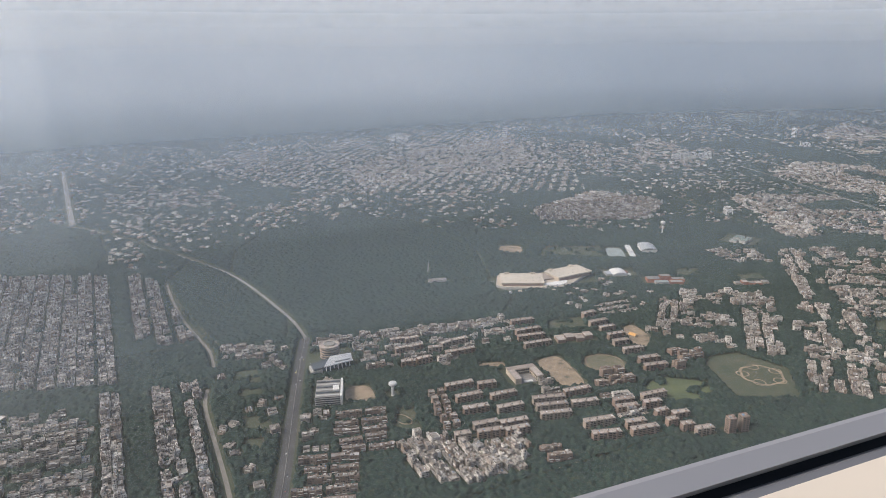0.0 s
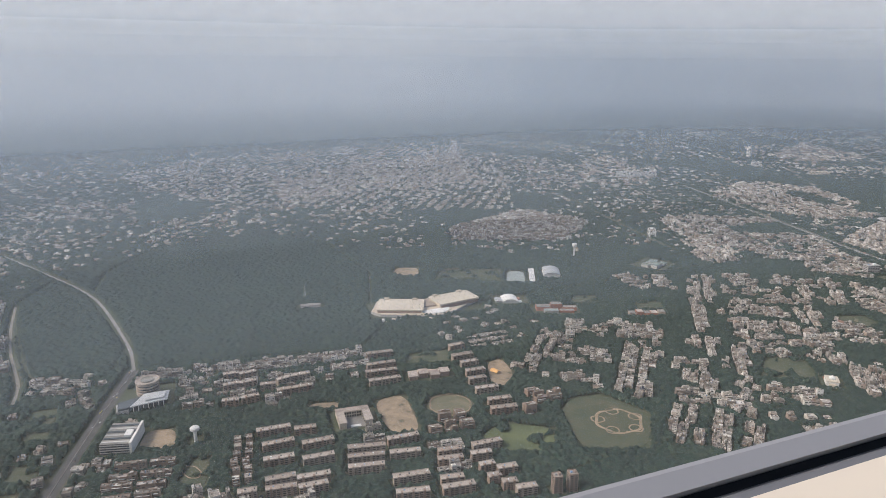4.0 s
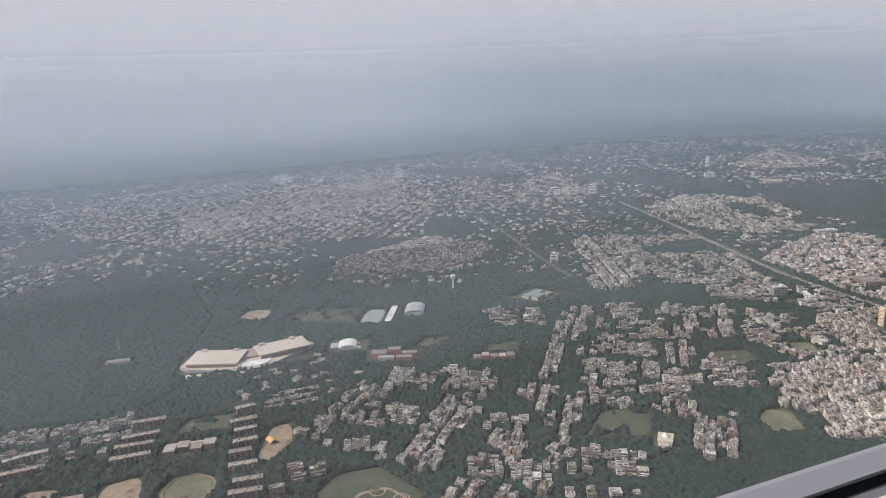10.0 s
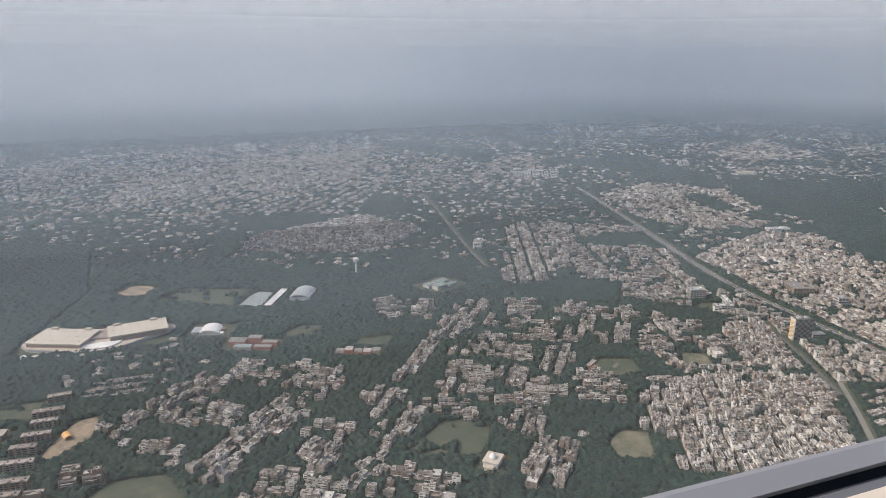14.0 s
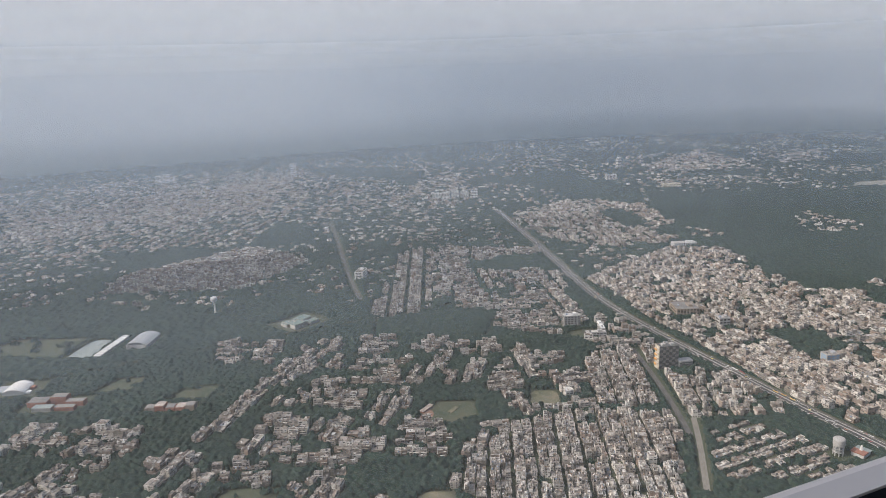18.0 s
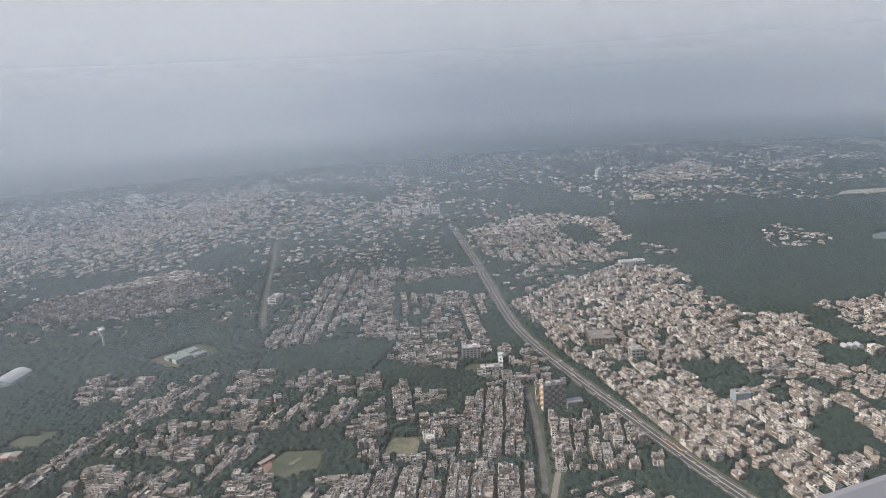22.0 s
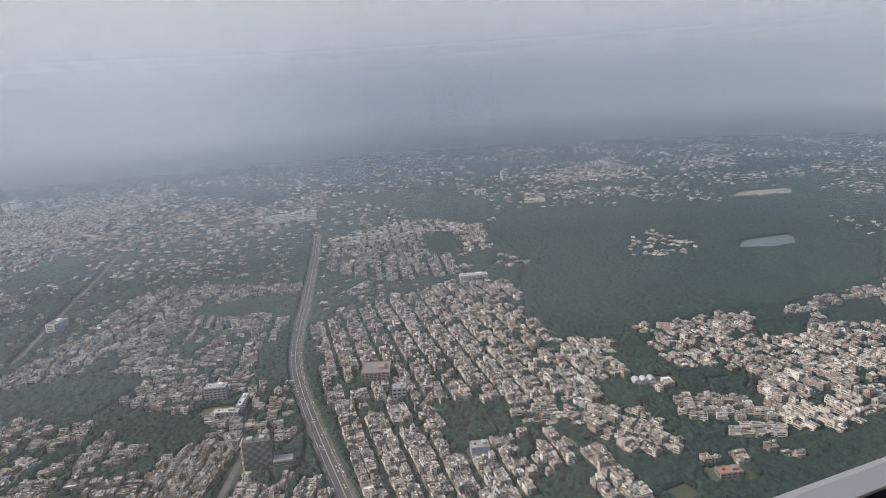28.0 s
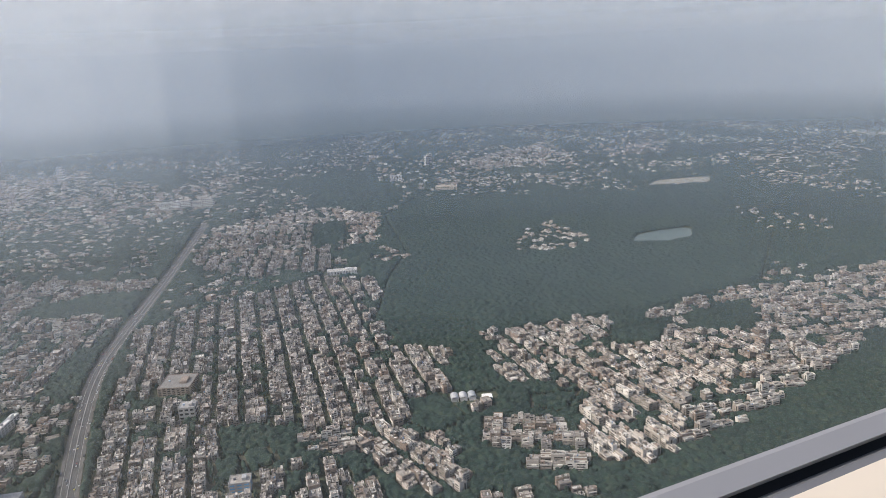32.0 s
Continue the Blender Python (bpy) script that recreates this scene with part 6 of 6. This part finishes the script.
# ---- single trees near the flight line ----
def make_tree(seed):
    r = random.Random(seed)
    t = root("tree", 0, 0, -60, 0, "broad-leaved tree with a dense dark green crown", "tree", "street trees")
    trunk = bmesh.new()
    def limb(a, b, r0, r1, n=6):
        d = (b - a).normalized()
        u = d.orthogonal().normalized()
        v = d.cross(u)
        ra = [trunk.verts.new(a + (u * math.cos(2 * math.pi * i / n) + v * math.sin(2 * math.pi * i / n)) * r0) for i in range(n)]
        rb = [trunk.verts.new(b + (u * math.cos(2 * math.pi * i / n) + v * math.sin(2 * math.pi * i / n)) * r1) for i in range(n)]
        for i in range(n):
            trunk.faces.new((ra[i], ra[(i + 1) % n], rb[(i + 1) % n], rb[i]))
    limb(Vector((0, 0, -0.2)), Vector((0.1, 0, 2.0)), 0.28, 0.17)
    crown = bmesh.new()
    for i in range(10):
        a, q = r.uniform(0, 6.283), r.uniform(0.2, 1.0)
        c = Vector((2.1 * q * math.cos(a), 2.1 * q * math.sin(a), 2.6 + 1.7 * (1 - q) + r.uniform(-0.3, 0.5)))
        if i < 5:
            limb(Vector((0.1, 0, 1.6)), c, 0.12, 0.03, 5)
        rad = r.uniform(0.8, 1.25)
        made = bmesh.ops.create_icosphere(crown, subdivisions=2, radius=rad, matrix=Matrix.Translation(c))
        for v in made["verts"]:
            p = v.co - c
            v.co = c + p * (1 + 0.45 * noise.noise(v.co * 1.9) + 0.35 * noise.noise(v.co * 4.3))
            v.co.z = c.z + (v.co.z - c.z) * 0.8
    part("trunk", trunk, M["bark"], t)
    for f in crown.faces:
        f.smooth = True
    part("crown", crown, M["oleaf"], t)
    return t


tree_models = [make_tree(k) for k in range(5)]
spots = []
for _ in range(6000):
    x, y = rng.uniform(-40, 1500), rng.uniform(235, 420)
    if x > 1190 + 1.3 * y or x < -0.1 * y or y < 300 - 0.05 * x:
        continue
    i, j = int((x - X0) / CELL), int((y - Y0) / CELL)
    if taken[i, j] == 0 and all((x - a) ** 2 + (y - b) ** 2 > 20 for a, b in spots):
        spots.append((x, y))
    if len(spots) >= 240:
        break
for x, y in spots:
    s = rng.uniform(0.6, 0.95)
    copy_thing(tree_models[rng.integers(0, 5)], pose(x, y, 0, 0, 0, rng.uniform(0, 360)) @ Matrix.Diagonal((s, s, s, 1)))
    claim_rect(x, y, 0, 3.2, 3.2, 6)
for model in tree_models:
    for o in (*model.children_recursive, model):
        bpy.data.objects.remove(o)



# ---- trees ----
def lattice_random(i, j, k):
    """A fixed random number from 0 to 1 for each point of a lattice."""
    q = np.sin(i * 127.1 + j * 311.7 + k * 74.7) * 43758.5453
    return q - np.floor(q)


def crown_height(x, y, spread, tall):
    """The tops of overlapping domed crowns, one for each cell of a jittered lattice."""
    ci, cj = np.floor(x / spread), np.floor(y / spread)
    top = np.zeros(x.shape)
    for di in (-1, 0, 1):
        for dj in (-1, 0, 1):
            i, j = ci + di, cj + dj
            px, py = (i + lattice_random(i, j, 1)) * spread, (j + lattice_random(i, j, 2)) * spread
            r = spread * (0.55 + 0.5 * lattice_random(i, j, 3))
            h = tall * (0.55 + 0.6 * lattice_random(i, j, 4))
            q = ((x - px) ** 2 + (y - py) ** 2) / (r * r)
            top = np.maximum(top, h * np.sqrt(np.clip(1 - 0.9 * q, 0, 1)) * (q < 1.1))
    return top


def canopy(name, x0, x1, y0, y1, step, spread, tall, label, woods=None, floor=0.0, edge=None):
    """A closed cover of crowns over the free ground: a fine relief with ragged edges, open where something else stands."""
    gx, gy = np.meshgrid(np.arange(x0, x1, step), np.arange(y0, y1, step), indexing="ij")
    nx, ny = gx.shape
    gx = gx + (lattice_random(gx, gy, 5) - 0.5) * step * 0.45
    gy = gy + (lattice_random(gx, gy, 6) - 0.5) * step * 0.45
    i, j = ((gx - X0) / CELL).astype(int), ((gy - Y0) / CELL).astype(int)
    within = (i >= 0) & (i < NX) & (j >= 0) & (j < NY)
    code = np.where(within, taken[np.clip(i, 0, NX - 1), np.clip(j, 0, NY - 1)], 0)
    free = (code == 0) | (code == 5) | (code == 6)
    if woods is not None:
        free &= (code == 5) == woods
    free &= (gx > -0.28 * gy - 60) & (gx < 1190 + 1.75 * gy)
    if edge is not None:
        free &= edge(gx, gy)
    z = crown_height(gx, gy, spread, tall) * (0.94 + 0.12 * lattice_random(gx, gy, 7)) + floor
    rim = free.copy()
    rim[1:-1, 1:-1] = free[1:-1, 1:-1] & free[:-2, 1:-1] & free[2:, 1:-1] & free[1:-1, :-2] & free[1:-1, 2:]
    z = np.where(rim, z, np.minimum(z, 0.45 * tall) * 0.6)
    cell = free[:-1, :-1] & free[1:, :-1] & free[1:, 1:] & free[:-1, 1:] & ~((z[:-1, :-1] < 0.25) & (z[1:, 1:] < 0.25))
    index = np.arange(nx * ny).reshape(nx, ny)
    quads = np.stack([index[:-1, :-1][cell], index[1:, :-1][cell], index[1:, 1:][cell], index[:-1, 1:][cell]], axis=1)
    used_v, quads = np.unique(quads, return_inverse=True)
    quads = quads.reshape(-1, 4)
    V = np.stack([gx.ravel(), gy.ravel(), z.ravel()], axis=1)[used_v]
    big_mesh(name, V, quads, np.zeros(len(quads), int), [M["canopy"]], label, "trees", True)


canopy("near_trees", 120, 1900, 205, 335, 1.15, 2.8, 3.4, "dense dark green broad-leaved tree crowns", None, 0.1, lambda x, y: y > np.interp(x, (150, 350, 1100, 1350), (318, 225, 203, 165)))
canopy("garden_trees", -250, 2400, 335, 660, 1.2, 2.9, 4.2, "dark green garden and street tree crowns", False, 0.1)
canopy("middle_trees", -420, 2900, 660, 1150, 2.1, 4.4, 4.8, "dark green tree cover between colonies", False, 0.2)
canopy("woodland", -420, 2900, 335, 1150, 1.6, 3.6, 3.8, "closed dark green woodland canopy", True, 0.6)
canopy("far_trees", -700, 4300, 1150, 2150, 5.0, 11.0, 5.0, "hazy distant tree cover")
canopy("distant_woods", -1100, 5200, 2150, 4500, 17.0, 40.0, 9.0, "far hazy woodland")

# ---- upright sheets that imitate haze, and the hazy horizon ----
# part-clear colour, graded by height, imitates haze over what lies behind
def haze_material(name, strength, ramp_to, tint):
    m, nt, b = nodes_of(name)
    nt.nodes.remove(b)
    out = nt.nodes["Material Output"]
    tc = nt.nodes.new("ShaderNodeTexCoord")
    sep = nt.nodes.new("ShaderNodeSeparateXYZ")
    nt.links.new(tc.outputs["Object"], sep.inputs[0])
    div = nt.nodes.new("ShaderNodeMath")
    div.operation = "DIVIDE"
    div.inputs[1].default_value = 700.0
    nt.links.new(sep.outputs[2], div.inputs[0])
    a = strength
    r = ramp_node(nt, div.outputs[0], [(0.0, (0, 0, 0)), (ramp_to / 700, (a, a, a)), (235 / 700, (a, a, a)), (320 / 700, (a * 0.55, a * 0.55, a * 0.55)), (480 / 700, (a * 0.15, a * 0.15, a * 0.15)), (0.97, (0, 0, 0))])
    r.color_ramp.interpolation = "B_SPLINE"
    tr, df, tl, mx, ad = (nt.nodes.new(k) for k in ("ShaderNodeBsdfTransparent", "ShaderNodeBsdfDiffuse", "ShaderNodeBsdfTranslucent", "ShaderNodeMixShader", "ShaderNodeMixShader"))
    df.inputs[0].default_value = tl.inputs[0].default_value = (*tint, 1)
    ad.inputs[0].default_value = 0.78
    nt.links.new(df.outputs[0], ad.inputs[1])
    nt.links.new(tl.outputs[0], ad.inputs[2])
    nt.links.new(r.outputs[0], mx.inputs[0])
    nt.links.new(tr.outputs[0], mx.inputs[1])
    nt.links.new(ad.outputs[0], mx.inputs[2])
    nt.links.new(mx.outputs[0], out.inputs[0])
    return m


for haze_r, haze_a, haze_rise, haze_tint in HAZE_SHEETS:
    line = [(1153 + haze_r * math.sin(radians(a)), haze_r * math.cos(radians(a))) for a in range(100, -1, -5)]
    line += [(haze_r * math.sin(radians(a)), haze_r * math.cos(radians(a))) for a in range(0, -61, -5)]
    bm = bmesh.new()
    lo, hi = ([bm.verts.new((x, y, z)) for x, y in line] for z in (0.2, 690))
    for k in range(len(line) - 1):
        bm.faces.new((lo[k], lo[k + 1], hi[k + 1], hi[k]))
    tagged(part("haze_bank", bm, haze_material("haze", haze_a, haze_rise, haze_tint)), "pale part-clear sheet standing in for haze over the city", "haze", kind="backdrop")

bm = bmesh.new()
ring = [(600 + 4600 * math.cos(radians(a)), 4600 * math.sin(radians(a))) for a in range(0, 360, 4)]
lo, mid, hi = ([bm.verts.new((x, y, z)) for x, y in ring] for z in (-20, 600, 1400))
for a, b in ((lo, mid), (mid, hi)):
    for i in range(len(ring)):
        bm.faces.new((a[i], b[i], b[(i + 1) % len(ring)], a[(i + 1) % len(ring)]))
m, nt, b = nodes_of("hazy_sky")
nt.nodes.remove(b)
tc, sep, div, em = (nt.nodes.new(k) for k in ("ShaderNodeTexCoord", "ShaderNodeSeparateXYZ", "ShaderNodeMath", "ShaderNodeEmission"))
nt.links.new(tc.outputs["Object"], sep.inputs[0])
div.operation, div.inputs[1].default_value = "DIVIDE", 1400.0
nt.links.new(sep.outputs[2], div.inputs[0])
cloud = noise_node(nt, 0.0009, 4.0)
shift = nt.nodes.new("ShaderNodeMath")
shift.operation, shift.inputs[1].default_value, shift.inputs[2].default_value = "MULTIPLY_ADD", 0.01, -0.005
nt.links.new(cloud.outputs[0], shift.inputs[0])
plus = nt.nodes.new("ShaderNodeMath")
nt.links.new(div.outputs[0], plus.inputs[0])
nt.links.new(shift.outputs[0], plus.inputs[1])
r = ramp_node(nt, plus.outputs[0], SKY_STOPS)
r.color_ramp.interpolation = "B_SPLINE"
nt.links.new(r.outputs[0], em.inputs[0])
nt.links.new(em.outputs[0], nt.nodes["Material Output"].inputs[0])
tagged(part("backdrop", bm, m), "pale grey-lavender hazy sky above a dull horizon", "sky", kind="backdrop")

# ---- the cabin window's surround, along the whole flight line ----
flight = (Vector(PATH[-1][1:4]) - Vector(PATH[0][1:4])).normalized()
flight = Vector((flight.x, 0, flight.z)).normalized()
across = Vector((0, 1, 0))
above = flight.cross(across)
if above.z < 0:
    above = -above
surround = root("window_surround", 0, 0, 0, 0, "cream cabin wall with a grey window frame and black seal", "window frame")


def rail(name, corners, material, label):
    """A long moulding along the flight line; corners are angle and distance from the line of sight."""
    bm = bmesh.new()
    ends = []
    for run in (-12.0, 1170.0):
        base = Vector((0, 0, PATH[0][3])) + flight * run
        ends.append([bm.verts.new(base + across * (r * math.cos(radians(a))) + above * (r * math.sin(radians(a)))) for a, r in corners])
    n = len(corners)
    for i in range(n):
        bm.faces.new((ends[0][i], ends[0][(i + 1) % n], ends[1][(i + 1) % n], ends[1][i]))
    bm.faces.new(ends[0])
    bm.faces.new(ends[1][::-1])
    bmesh.ops.recalc_face_normals(bm, faces=bm.faces[:])
    part(name, bm, material, surround, label)


E0 = EDGE_ANGLE
rail("frame_lip", ((E0, 0.3), (E0 - 0.4, 0.296), (E0 - 2.5, 0.292), (E0 - 2.8, 0.3), (E0 - 2.8, 0.33), (E0, 0.33)), M["cabin_grey"], "light grey plastic frame")
rail("seal", ((E0 - 2.8, 0.312), (E0 - 3.8, 0.31), (E0 - 3.8, 0.335), (E0 - 2.8, 0.335)), M["seal"], "black rubber seal")
rail("inner_trim", ((E0 - 3.8, 0.3), (E0 - 4.1, 0.294), (E0 - 4.9, 0.29), (E0 - 4.9, 0.33), (E0 - 3.8, 0.33)), M["cabin_dark"], "dark grey trim")
rail("wall_panel", ((E0 - 4.9, 0.284), (E0 - 14, 0.27), (E0 - 34, 0.25), (E0 - 34, 0.33), (E0 - 14, 0.335), (E0 - 4.9, 0.335)), M["cabin_cream"], "cream cabin panel")
